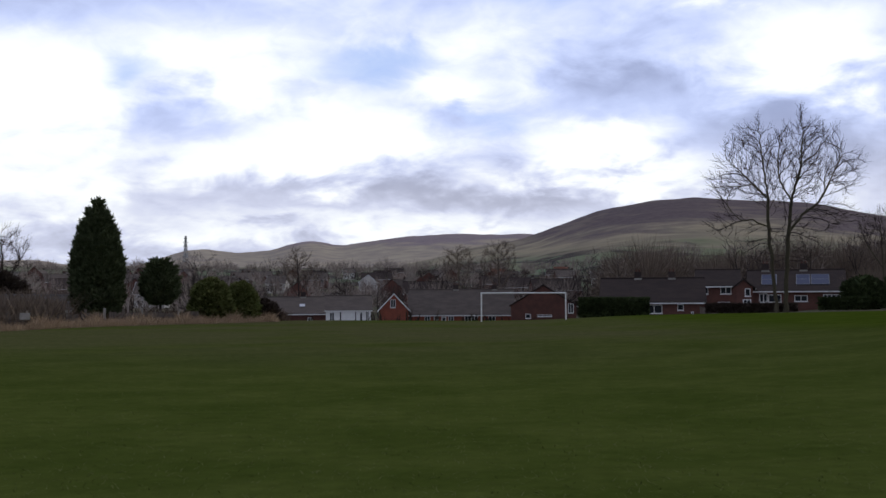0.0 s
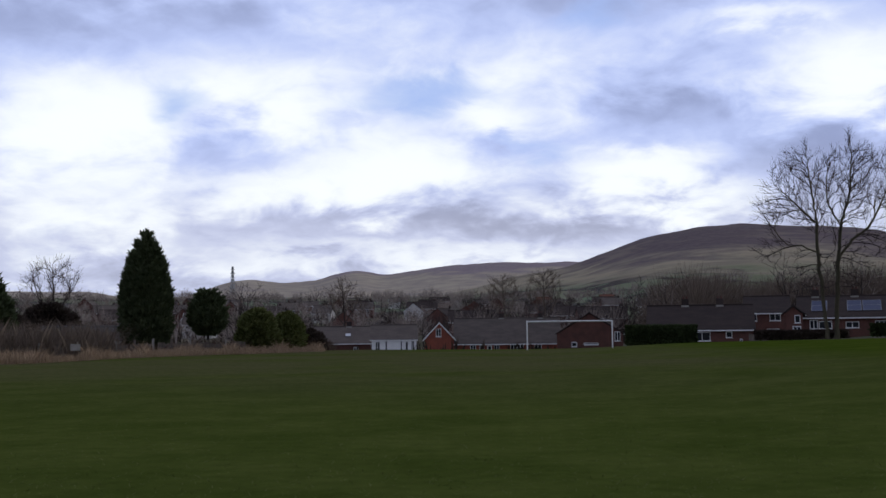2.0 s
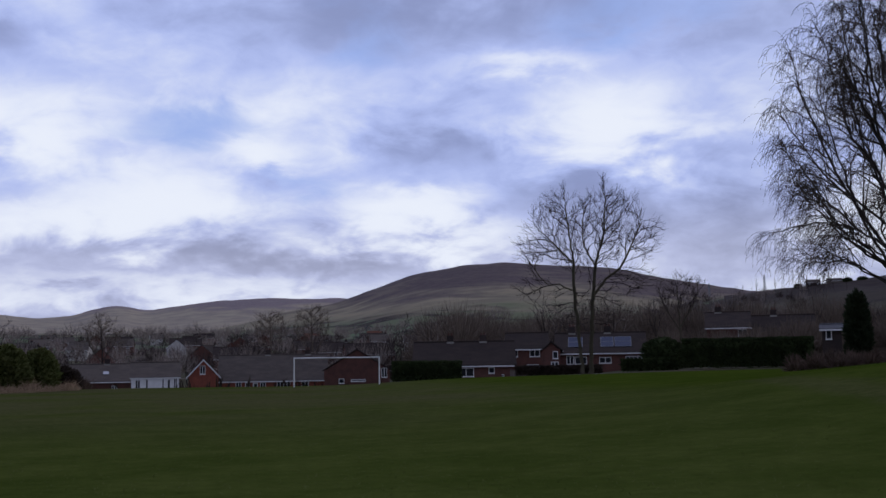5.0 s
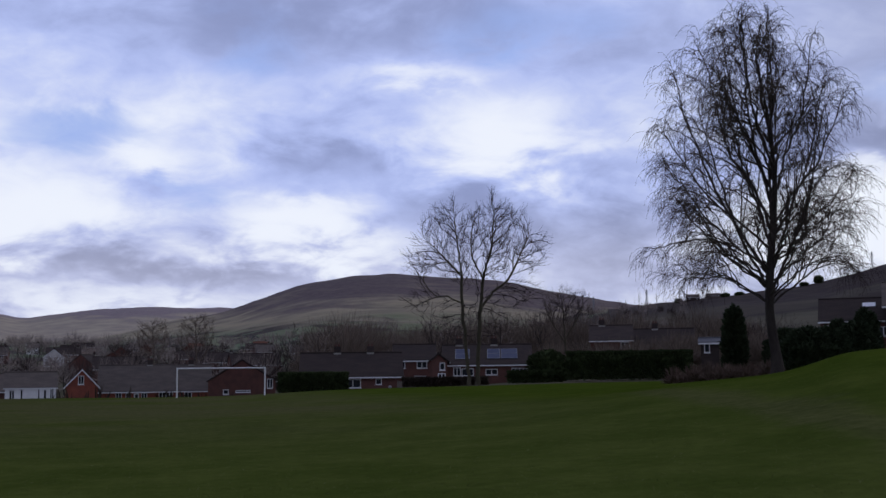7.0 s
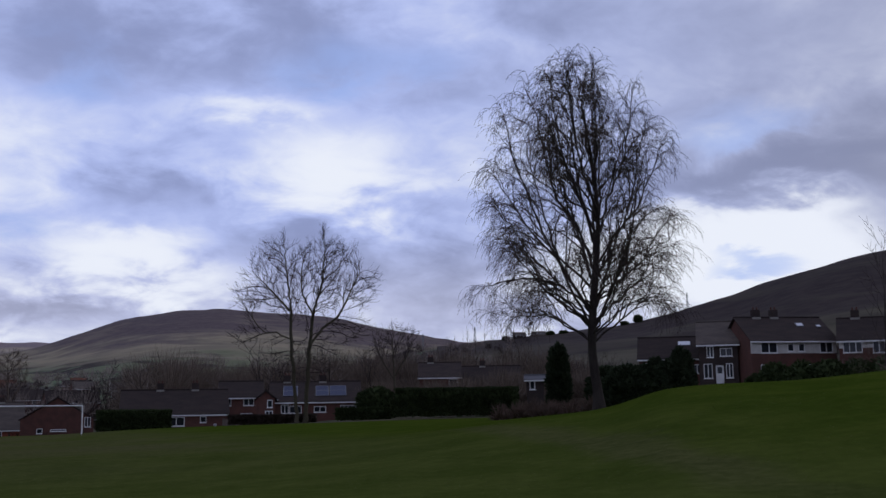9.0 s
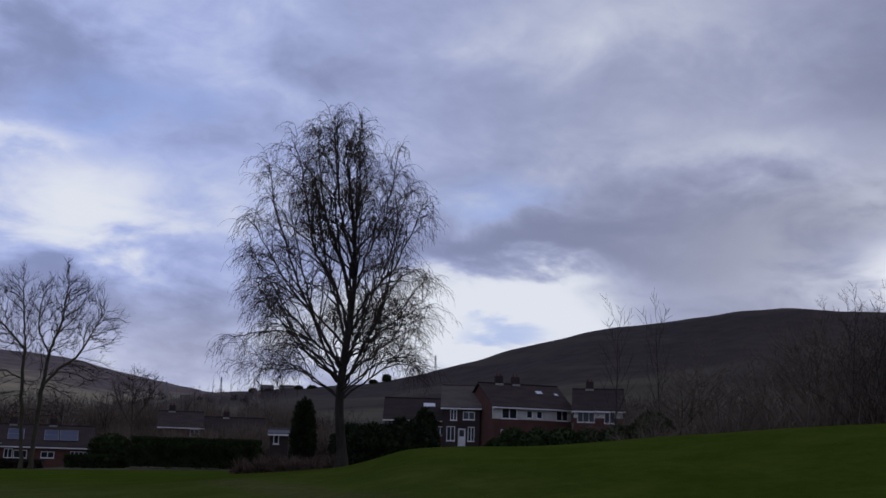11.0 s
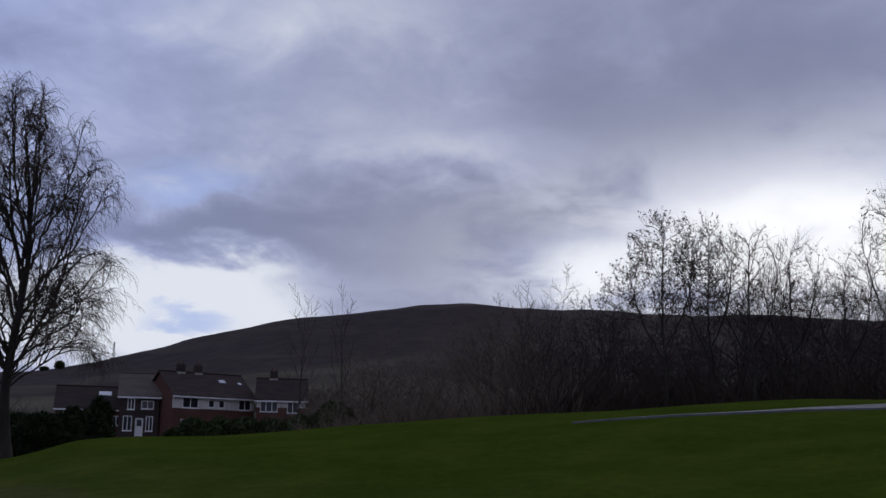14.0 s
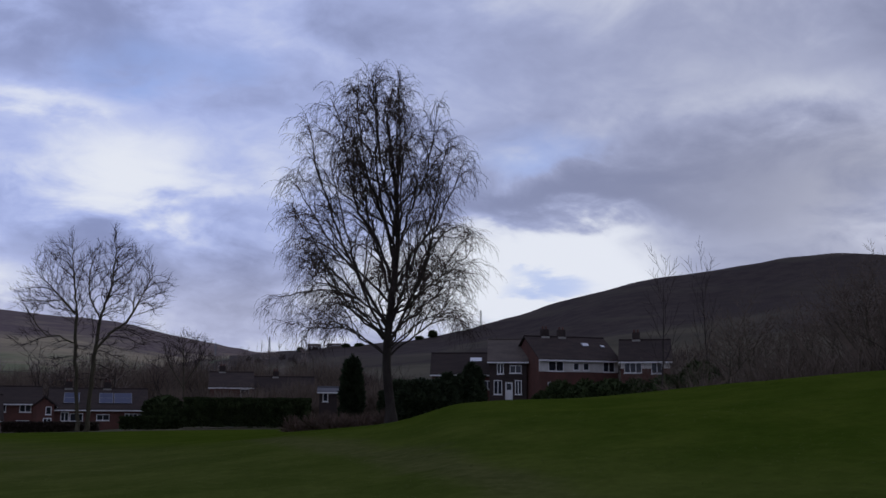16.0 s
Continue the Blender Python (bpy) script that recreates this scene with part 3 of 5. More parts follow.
    for piece, (verts, faces), mat in zip(("trunk", "crown_frame", "crown"), store, (bark, bark, twig)):
        if verts:
            mesh_object(piece, verts, faces, mat, tree, smooth=piece != "crown")
    if leaves:
        verts, faces = [], []
        for p in ends:
            if rng.random() < leaves:
                for _ in range(3):
                    q = p + Vector((rng.gauss(0, 0.07), rng.gauss(0, 0.07), rng.gauss(0, 0.09)))
                    a = Vector((rng.gauss(0, 1), rng.gauss(0, 1), rng.gauss(0, 1))).normalized() * rng.uniform(0.05, 0.095)
                    b = a.orthogonal().normalized() * a.length * 0.7
                    i = len(verts)
                    verts += [q - a, q + b, q + a, q - b]
                    faces.append((i, i + 1, i + 2, i + 3))
        mesh_object("dead_foliage", verts, faces, twig, tree)
    return tree


def crown_half(z):
    return float(np.interp(z, [2.6, 3.4, 4.6, 7, 9.5, 11.8, 13.3, 14.6, 15.4, 16.4], [1.8, 3.3, 4.0, 4.2, 4.1, 3.7, 3.1, 2.3, 1.5, 0.3]))


# main limbs of the birch in the plane of the bank: height of the fork, spread and height of the tip
BIRCH_LIMBS = [
    (3.1, -3.9, 4.3), (3.6, -3.8, 8.0), (5.3, -4.5, 11.2), (4.2, -3.7, 13.6), (6.0, -2.6, 14.8), (7.2, -1.5, 15.6), (8.3, -0.7, 15.7), (4.5, -4.3, 9.4),
    (2.9, 3.6, 6.4), (3.3, 2.8, 12.0), (6.3, 3.4, 11.6), (7.8, 2.2, 14.4), (8.6, 0.5, 15.6), (4.4, 3.8, 8.8), (5.2, 2.8, 13.2), (3.4, 3.4, 4.6),
]


def make_birch(m):
    """A tall silver birch: one stem to the top, long steep limbs from low down, twigs that arch over and hang."""
    rng = random.Random(11)
    tree = root("birch_tree", m, "tall leafless birch with drooping fine twigs on the grass bank", "tree")
    trunk, limbs, twigs = ([], []), ([], []), ([], [])
    stem_line = bent([(0.25, 0, -0.5), (0.2, 0, 0.6), (0.0, 0, 3.0), (0.3, 0.1, 6.5), (0.45, 0.1, 8.5), (0.3, 0, 10.7), (0.0, -0.1, 13.2), (-0.45, 0, 15.8)], 42)
    heights = [p.z for p in stem_line]

    def stem(z):
        i = min(max(int(np.searchsorted(heights, z)) - 1, 0), len(stem_line) - 2)
        f = (z - heights[i]) / (heights[i + 1] - heights[i])
        return stem_line[i].lerp(stem_line[i + 1], f)

    girth = [float(np.interp(p.z, [-0.5, 0, 0.7, 3, 5, 7, 9, 11, 13.5, 15.8], [0.38, 0.31, 0.22, 0.185, 0.17, 0.14, 0.09, 0.055, 0.03, 0.012])) for p in stem_line]
    tube(*trunk, stem_line, girth, 12)

    def hang(p, d, length):
        """A fine twig that arcs out and then hangs."""
        out, q, w = [p], p, d.normalized()
        for i in range(4):
            w = (w + Vector((rng.gauss(0, 0.14), rng.gauss(0, 0.14), -0.34 - 0.1 * i))).normalized()
            q = q + w * (length / 4)
            out.append(q)
        tube(*twigs, out, [0.0075, 0.007, 0.006, 0.005, 0.0035], 3)
        return out

    def offshoot(line, g, spread):
        i = min(int(g * (len(line) - 1)), len(line) - 2)
        q = line[i].lerp(line[i + 1], g * (len(line) - 1) - i)
        ahead = (line[i + 1] - line[i]).normalized()
        side = ahead.orthogonal().normalized()
        side.rotate(Matrix.Rotation(rng.uniform(0, 6.28), 3, ahead))
        return q, (ahead + side * spread * rng.uniform(0.7, 1.3)).normalized()

    def fine(line, count, start=0.25):
        for _ in range(count):
            q, w = offshoot(line, rng.uniform(start, 1.0), 0.9)
            t = hang(q, w + Vector((0, 0, 0.15)), rng.uniform(0.45, 1.25))
            if rng.random() < 0.7:
                hang(t[rng.randrange(1, 4)], Vector((rng.gauss(0, 1), rng.gauss(0, 1), -0.1)), rng.uniform(0.3, 0.75))

    plan = [(z0, Vector((x, rng.uniform(-1.6, 1.6), z1))) for z0, x, z1 in BIRCH_LIMBS]
    for k in range(13):
        z0 = 3.2 + 5.6 * (k + rng.random()) / 13
        turn = rng.choice((1, -1)) * (math.pi / 2 + rng.choice((1, -1)) * rng.uniform(0.3, 0.95))
        z1 = min(15.8, z0 + rng.uniform(1.5, 9.0))
        half = crown_half(z1) * rng.uniform(0.85, 1.0)
        plan.append((z0, Vector((-0.4 + half * math.cos(turn), half * math.sin(turn), z1))))
    for k in range(11):
        z0 = 2.8 + 2.2 * (k + rng.random()) / 11
        turn = 2.4 * k + 0.4
        z1 = z0 + rng.uniform(0.8, 4.2)
        half = crown_half(z1) * rng.uniform(0.85, 1.05)
        plan.append((z0, Vector((-0.4 + half * math.cos(turn), half * math.sin(turn), z1))))
    for k in range(5):
        z0 = 8.8 + 5.4 * (k + rng.random()) / 5
        turn = 2.4 * k
        z1 = min(16.0, z0 + rng.uniform(1.6, 3.6))
        half = crown_half(z1) * rng.uniform(0.75, 1.0)
        plan.append((z0, Vector((-0.4 + half * math.cos(turn), half * math.sin(turn), z1))))
    for z0, c in plan:
        a = stem(z0)
        s = (c - a).length
        flat = Vector((c.x - a.x, c.y - a.y, 0))
        low = c.z - z0 < 2.6
        b = a.lerp(c, 0.5) + Vector((0, 0, 0.16 * s if low else -0.035 * s)) + (flat.normalized() * 0.045 * s if not low else Vector((0, 0, 0)))
        limb = bent([a, a.lerp(b, 0.5) + Vector((rng.gauss(0, 0.12), rng.gauss(0, 0.12), 0)), b, b.lerp(c, 0.55) + Vector((rng.gauss(0, 0.15), rng.gauss(0, 0.15), 0.12)), c], 16, rng, 0.045)
        r0 = min(0.013 + 0.0056 * s, float(np.interp(z0, heights, girth)) * 0.6)
        tube(*limbs, limb, [r0 * (1 - i / 16) ** 0.8 + 0.009 for i in range(17)], 7)
        for j in range(int(4 + 1.15 * s)):
            g = 0.22 + 0.78 * (j + rng.random()) / int(4 + 1.15 * s)
            q, w = offshoot(limb, g, 0.62)
            w = (w + Vector((0, 0, 0.12))).normalized()
            length = (0.75 + 0.26 * s * (1 - g)) * rng.uniform(0.8, 1.25)
            end = q + w * length
            wide = math.hypot(end.x + 0.4, end.y)
            if wide > crown_half(end.z) * 1.04:
                length *= max(0.35, crown_half(end.z) / wide * 0.75)
                end = q + w * length
            bough = bent([q, q + w * length * 0.5 + Vector((0, 0, 0.06 * length)), end + Vector((0, 0, -0.10 * length))], 7, rng, 0.03)
            r1 = min(r0 * (1 - g) * 0.55 + 0.012, 0.010 + 0.011 * length)
            tube(*limbs, bough, [r1 * (1 - i / 7) + 0.0075 for i in range(8)], 4)
            for _ in range(int(2 + 2.0 * length)):
                p, d = offshoot(bough, rng.uniform(0.25, 1.0), 0.75)
                reach = rng.uniform(0.5, 1.0)
                spray = bent([p, p + d * reach * 0.55 + Vector((0, 0, 0.05)), p + d * reach + Vector((0, 0, -0.22 * reach))], 4)
                tube(*twigs, spray, [0.0125, 0.011, 0.0095, 0.008, 0.007], 3)
                fine(spray, 3)
            fine(bough, 3, 0.5)
    mesh_object("trunk", *trunk, BARK, tree, "dark fissured bark at the foot", smooth=True)
    mesh_object("crown_frame", *limbs, BARK, tree, smooth=True)
    mesh_object("crown", *twigs, TWIG, tree)


make_birch(on_ground(32.02, 48.0, scale=0.975))

# the twin-stemmed tree before the houses
grown_tree("bare_tree", on_ground(17.3, 108.0), "large leafless tree with two stems and mossy lower trunks", 5,
           [([(-0.8, 0, -0.4), (-1.2, 0, 4), (-1.5, 0, 8), (-1.6, 0, 11.5), (-2.1, 0.2, 16), (-2.3, 0.2, 18.3)], False),
            ([(-0.15, 0.25, -0.4), (0.1, 0.3, 4), (0.3, 0.3, 7.5), (0.75, 0.3, 11), (1.5, 0.2, 13.7), (1.7, 0.1, 17.5), (1.5, 0, 19.0)], False),
            ([(0.3, 0.3, 7.6), (1.6, 0.6, 9.2), (3.1, 0.4, 10.4), (4.4, 0.2, 13.0), (5.2, 0.2, 14.8)], True),
            ([(-1.5, 0, 8.0), (-3.6, -0.6, 8.7), (-6.0, -1.0, 7.7)], True),
            ([(-1.6, 0, 10.8), (-3.4, 0.4, 12.8), (-5.2, 0.6, 14.6)], True),
            ([(0.6, 0.3, 10.4), (-0.5, 0.9, 13.0), (-0.3, 1.0, 16.5)], True)],
           [(-2.6, 0, 13.8, 2.8, 3.0, 3.3), (1.8, 0, 14.0, 3.2, 3.0, 3.7), (-4.8, -0.2, 11.9, 2.1, 2.2, 1.8), (5.0, 0, 12.6, 1.9, 2.0, 1.9), (-4.8, -0.8, 8.6, 2.2, 1.2, 1.1), (3.6, 0.6, 9.0, 3.0, 1.6, 1.3), (-0.6, 0, 10.8, 3.0, 2.0, 1.6), (-0.4, 0, 6.6, 3.6, 2.0, 2.2)],
           1650, step=0.42, kill=0.55, tip=0.0175, power=2.42, shoots=3, shoot=0.9, bark=BARK_GREEN, rise=0.12, fork=(-0.4, 0, 8.0), fan=0.6)

FAR_PLAN = [(8, 40, 0.52, 0.4, 0.08, 5, 4), (6, 45, 0.55, 0.25, 0.12, 4, 3), (6, 45, 0.55, 0.15, 0.14, 3, 3)]
SLIM = [(12, 26, 0.30, 0.5, 0.03, 8, 5), (6, 32, 0.5, 0.4, 0.1, 4, 3), (5, 35, 0.5, 0.2, 0.12, 3, 3)]

# single trees that stand out
grown_tree("garden_tree", on_ground(-21.8, 104.0), "small leafless round garden tree above brown scrub", 21, [([(0, 0, -0.4), (0.1, 0, 2.8), (-0.1, 0, 7.5)], False), ([(0.1, 0, 2.8), (-1.4, 0, 5.2)], True), ([(0.1, 0, 3.0), (1.5, 0.2, 5.6)], True)],
           [(0, 0, 6.1, 2.4, 2.2, 2.3)], 340, step=0.4, kill=0.5, tip=0.016, power=2.45, shoots=4, shoot=0.7, fork=(0, 0, 3.4))
grown_tree("street_tree", on_ground(-7.5, 230.0), "leafless round-headed tree with pale dead leaves between houses", 22, [([(0, 0, -0.4), (0.2, 0, 5), (-0.2, 0, 13.0)], False), ([(0.2, 0, 4.6), (-2.2, 0, 8.0)], True), ([(0.2, 0, 5.0), (2.4, 0, 8.5)], True)],
           [(-0.3, 0, 10.3, 3.2, 3, 3.8), (-2.4, 0, 8.6, 1.8, 2, 2.2), (2.6, 0, 8.8, 1.9, 2, 2.4)], 300, step=0.55, kill=0.7, tip=0.026, power=2.5, shoots=3, shoot=1.0, twig=BROWN_WOOD, leaves=0.4)
grown_tree("street_tree", on_ground(0.8, 262.0), "wide leafless brown tree behind the bungalows", 23, [([(0, 0, -0.4), (0.2, 0, 5.0), (-0.2, 0, 14.0)], False), ([(0.2, 0, 4.6), (-2.8, 0, 9.0)], True), ([(0.2, 0, 5.0), (3.0, 0, 9.5)], True)],
           [(0, 0, 10.8, 4.4, 4.0, 4.4)], 420, step=0.6, kill=0.75, tip=0.026, power=2.5, shoots=4, shoot=1.2, twig=BROWN_WOOD, bark=BROWN_WOOD, fork=(0, 0, 5.0))
grown_tree("street_tree", on_ground(2.9, 255.0), "wide leafless brown tree behind the bungalows", 24, [([(0, 0, -0.4), (0.2, 0, 5.0), (-0.2, 0, 14.8)], False), ([(0.2, 0, 4.6), (-2.8, 0, 9.0)], True), ([(0.2, 0, 5.0), (3.0, 0, 9.5)], True)],
           [(0, 0, 11.6, 4.4, 4.0, 4.4)], 420, step=0.6, kill=0.75, tip=0.026, power=2.5, shoots=4, shoot=1.2, twig=BROWN_WOOD, bark=BROWN_WOOD, fork=(0, 0, 5.0))
bare_tree("street_tree", on_ground(-11.8, 240.0), "leafless tree among gardens, paled for haze", 25, 12.0, 0.2, FAR_PLAN, twig=HAZY_TWIG, least=0.03)
grown_tree("garden_tree", on_ground(21.75, 135.0), "leafless round-headed tree behind the hedge", 26, [([(0, 0, -0.4), (0.1, 0, 4), (-0.1, 0, 9.5)], False), ([(0.1, 0, 4.2), (-1.8, 0, 7.5)], True), ([(0.1, 0, 4.6), (2.0, 0.2, 7.8)], True)],
           [(0, 0, 8.4, 3.0, 2.8, 2.5)], 340, step=0.42, kill=0.55, tip=0.016, power=2.5, shoots=4, shoot=0.8, bark=BARK_GREEN)
for k, (az, r, h, wide, leafy) in enumerate(((64.9, 74.0, 14.5, 4.0, 0.55), (67.2, 76.0, 14.9, 3.2, 0.3), (69.2, 72.0, 13.2, 3.6, 0.03), (71.2, 75.0, 13.0, 3.2, 0.03), (73.7, 78.0, 12.0, 3.4, 0.03), (76.3, 73.0, 15.2, 3.6, 0.08))):
    grown_tree("woodland_tree", on_ground(az, r), "tall tree at the wood's edge with few dead leaves" if leafy > 0.2 else "tall leafless dark tree at the wood's edge", 40 + k,
               [([(0, 0, -0.4), (0.15, 0, h * 0.3), (-0.1, 0, h * 0.5), (0.1, 0.1, h * 0.93)], False),
                ([(0.13, 0, h * 0.33), (-0.35 * wide, 0.2, h * 0.52), (-0.55 * wide, 0.1, h * 0.75)], True), ([(0.05, 0, h * 0.40), (0.35 * wide, -0.3, h * 0.57), (0.5 * wide, -0.2, h * 0.80)], True)],
               [(0, 0, h * 0.72, wide * 0.75, wide * 0.75, h * 0.25), (-0.45 * wide, 0, h * 0.62, wide * 0.6, wide * 0.5, h * 0.16), (0.45 * wide, 0, h * 0.64, wide * 0.6, wide * 0.5, h * 0.18)],
               420, step=0.38, kill=0.5, tip=0.0115, power=2.5, shoots=3, shoot=0.8, rise=0.1, fork=(0, 0, h * 0.4), fan=0.6, leaves=leafy, group="trees at the edge of the wood")
for k, (az, r, h) in enumerate(((46.1, 96.0, 12.5), (48.55, 100.0, 12.6), (57.6, 92.0, 12.8), (59.2, 94.0, 12.6))):
    bare_tree("young_birch", on_ground(az, r), "slender leafless young birch rising from the wood", 60 + k, h + (4.0 if k < 2 else 2.2), 0.1, SLIM, twig=TWIG, group="slender birches", least=0.02)


# ---- evergreens ----
def sprays(rng, spots, length, width, droop=0.0):
    """Small three-bladed leaf sprays at the given spots: (place, outward)."""
    verts, faces = [], []
    for p, out in spots:
        for _ in range(3):
            w = (out + Vector((rng.gauss(0, 0.45), rng.gauss(0, 0.45), rng.gauss(0.25 - droop, 0.4)))).normalized()
            s = w.orthogonal().normalized()
            s.rotate(Matrix.Rotation(rng.uniform(0, 6.28), 3, w))
            n = length * rng.uniform(0.6, 1.3)
            i = len(verts)
            verts += [p - s * width * 0.5, p + s * width * 0.5, p + w * n * 0.6 + s * width * 0.45, p + w * n, p + w * n * 0.55 - s * width * 0.45]
            faces.append((i, i + 1, i + 2, i + 3, i + 4))
    return verts, faces


def lumpy_core(verts_fn, rings, around):
    verts, faces = [], []
    for i in range(rings + 1):
        for k in range(around):
            verts.append(verts_fn(i / rings, 2 * math.pi * k / around))
    for i in range(rings):
        for k in range(around):
            a, b = i * around + k, i * around + (k + 1) % around
            faces.append((a, b, b + around, a + around))
    faces.append(tuple(range(around)))
    faces.append(tuple(range(rings * around, (rings + 1) * around))[::-1])
    return verts, faces


def evergreen(name, m, label, seed, height, width, shape, mat, count, spray=0.3, trunk=0.0, category="tree", squash=1.0, group="", rise=0.0, boughs=0, jut=0.0):
    """A solid evergreen: dark uneven core, leaf sprays all over it, and a trunk where it shows. shape: (height share, radius share) rows."""
    rng = random.Random(seed)
    thing = root(name, m, label, category, group)
    hs, rs = zip(*shape)
    ox, oy = rng.uniform(0, 9), rng.uniform(0, 9)

    def skin(f, a):
        lump = 1 + (0.24 if rs[0] < 0.5 or not jut else 0.12) * noise.noise((math.cos(a) * 1.4 + ox, math.sin(a) * 1.4 + oy, f * 5.0)) + 0.14 * noise.noise((math.cos(a) * 4 + ox, math.sin(a) * 4, f * 12.0))
        r = float(np.interp(f, hs, rs)) * width / 2 * lump
        return Vector((r * math.cos(a), r * math.sin(a) * squash, trunk + f * (height - trunk)))

    core = lumpy_core(lambda f, a: Vector((skin(f, a).x * 0.8, skin(f, a).y * 0.8, skin(f, a).z)), 14, 14)
    mesh_object("core", *core, mat, thing, smooth=True)
    spots = []
    while len(spots) < count:
        f, a = rng.random(), rng.uniform(0, 6.283)
        if rng.random() > float(np.interp(f, hs, rs)) / max(rs) + 0.1:
            continue
        p = skin(f, a)
        p = Vector((p.x * rng.uniform(0.8, 1.02), p.y * rng.uniform(0.8, 1.02), p.z))
        spots.append((p, Vector((math.cos(a), math.sin(a), rise + 0.5 * f))))
    # boughs that stand clear of the mass, and the ragged leader
    while boughs:
        f, a = 0.12 + 0.86 * rng.random(), rng.uniform(0, 6.283)
        if rng.random() > float(np.interp(f, hs, rs)) + 0.15:
            continue
        boughs -= 1
        way = Vector((math.cos(a), math.sin(a), 0.25 + rise * rng.uniform(0.6, 1.6))).normalized()
        p = skin(f, a)
        p = Vector((p.x * 0.92, p.y * 0.92, p.z))
        for i in range(7):
            q = p + way * jut * (i / 6) * rng.uniform(0.85, 1.1)
            spots += [(q, way)] * (2 if i < 4 else 1)
    if jut:
        for i in range(16):
            spots.append((Vector((rng.gauss(0, 0.03), rng.gauss(0, 0.03), height * (0.9 + 0.1 * i / 15))), Vector((rng.gauss(0, 0.5), rng.gauss(0, 0.5), 0.8))))
    mesh_object("foliage", *sprays(rng, spots, spray, spray * (0.28 if jut else 0.4)), mat, thing)
    if trunk > 0:
        v, fc = [], []
        tube(v, fc, [Vector((0, 0, -0.3)), Vector((0.04, 0, trunk * 0.6)), Vector((0.0, 0.05, trunk + height * 0.2))], [0.14, 0.11, 0.08], 8)
        mesh_object("trunk", v, fc, BARK, thing)
    return thing


SPIRE = [(0, 0.62), (0.08, 0.84), (0.2, 1.0), (0.36, 0.99), (0.52, 0.94), (0.68, 0.76), (0.81, 0.45), (0.90, 0.17), (0.95, 0.03), (1.0, 0.005)]
ROUND = [(0, 0.45), (0.12, 0.8), (0.35, 1.0), (0.6, 0.95), (0.8, 0.7), (0.93, 0.38), (1.0, 0.1)]
PLUMP = [(0, 0.75), (0.15, 0.95), (0.4, 1.0), (0.7, 0.85), (0.88, 0.55), (1.0, 0.12)]
COLUMN = [(0, 0.8), (0.1, 0.95), (0.5, 1.0), (0.75, 0.8), (0.92, 0.45), (1.0, 0.05)]
evergreen("conifer", on_ground(-17.42, 90.0, scale=1.17), "tall dense dark green conifer beside a fence", 1, 8.3, 3.15, SPIRE, CONIFER, 4200, 0.32, rise=0.75, boughs=620, jut=0.36)
evergreen("conifer", on_ground(-24.95, 84.0, scale=1.25), "dark green conifer at the garden's end", 2, 5.1, 2.8, SPIRE, CONIFER, 1800, 0.4, rise=0.5, boughs=160, jut=0.4)
evergreen("pine_tree", on_ground(-14.38, 93.0, scale=1.14), "small dark round-headed pine on a bare trunk", 3, 4.5, 2.35, ROUND, CONIFER, 1500, 0.32, trunk=1.3, rise=0.3, boughs=110, jut=0.38)
evergreen("garden_bush", on_ground(-11.85, 97.0, scale=1.3), "rounded olive-green evergreen bush", 4, 2.85, 2.7, PLUMP, BUSH, 1500, 0.3, category="bush")
evergreen("garden_bush", on_ground(-10.4, 99.0, scale=1.3), "rounded dark green evergreen bush", 5, 2.6, 2.3, PLUMP, BUSH, 1300, 0.3, category="bush")
evergreen("garden_bush", on_ground(-9.3, 102.0, scale=1.3), "low straggling brown-green bush", 6, 1.5, 2.2, PLUMP, SCRUB, 900, 0.24, category="bush")
evergreen("column_conifer", on_ground(30.25, 74.0), "narrow dark conifer behind the bank", 7, 4.6, 1.2, COLUMN, YEW, 1300, 0.4, rise=0.4)
for k, (az, r, h, w) in enumerate(((32.7, 84.0, 3.4, 3.2), (33.7, 80.0, 3.2, 3.4), (34.6, 82.0, 3.2, 3.2), (36.0, 84.0, 3.6, 3.0), (36.45, 86.0, 4.6, 2.0), (37.2, 88.0, 1.5, 2.2), (35.2, 90.0, 4.2, 2.0))):
    evergreen("dark_conifer", on_ground(az, r), "dark bushy conifer in a garden row", 70 + k, h, w, COLUMN, YEW, 1500, 0.3, group="row of dark conifers")
for k, (az, r, h, w) in enumerate(((41.0, 100.0, 3.6, 3.4), (42.3, 98.0, 3.5, 3.6), (43.5, 97.0, 3.4, 4.0), (40.1, 104.0, 2.8, 2.4), (44.8, 99.0, 3.3, 4.0), (46.4, 98.0, 3.4, 4.4), (48.0, 97.0, 4.4, 4.4))):
    evergreen("garden_shrub", on_ground(az, r), "dark green shrub below the terrace", 80 + k, h, w, PLUMP, HEDGE, 1000, 0.3, category="bush", group="shrubs below the terrace")
evergreen("garden_shrub", on_ground(20.9, 118.0), "dark round evergreen shrub beside the hedge", 90, 3.3, 4.4, PLUMP, HEDGE, 1600, 0.3, category="bush")


evergreen("ivy_thicket", on_ground(-22.0, 99.0), "dark tangled thicket of ivy and brown stems", 91, 4.2, 5.0, PLUMP, SCRUB, 2200, 0.5, category="thicket")
evergreen("ivy_thicket", on_ground(-24.0, 95.0), "dark tangled thicket of ivy and brown stems", 92, 3.4, 4.0, PLUMP, SCRUB, 1800, 0.5, category="thicket")


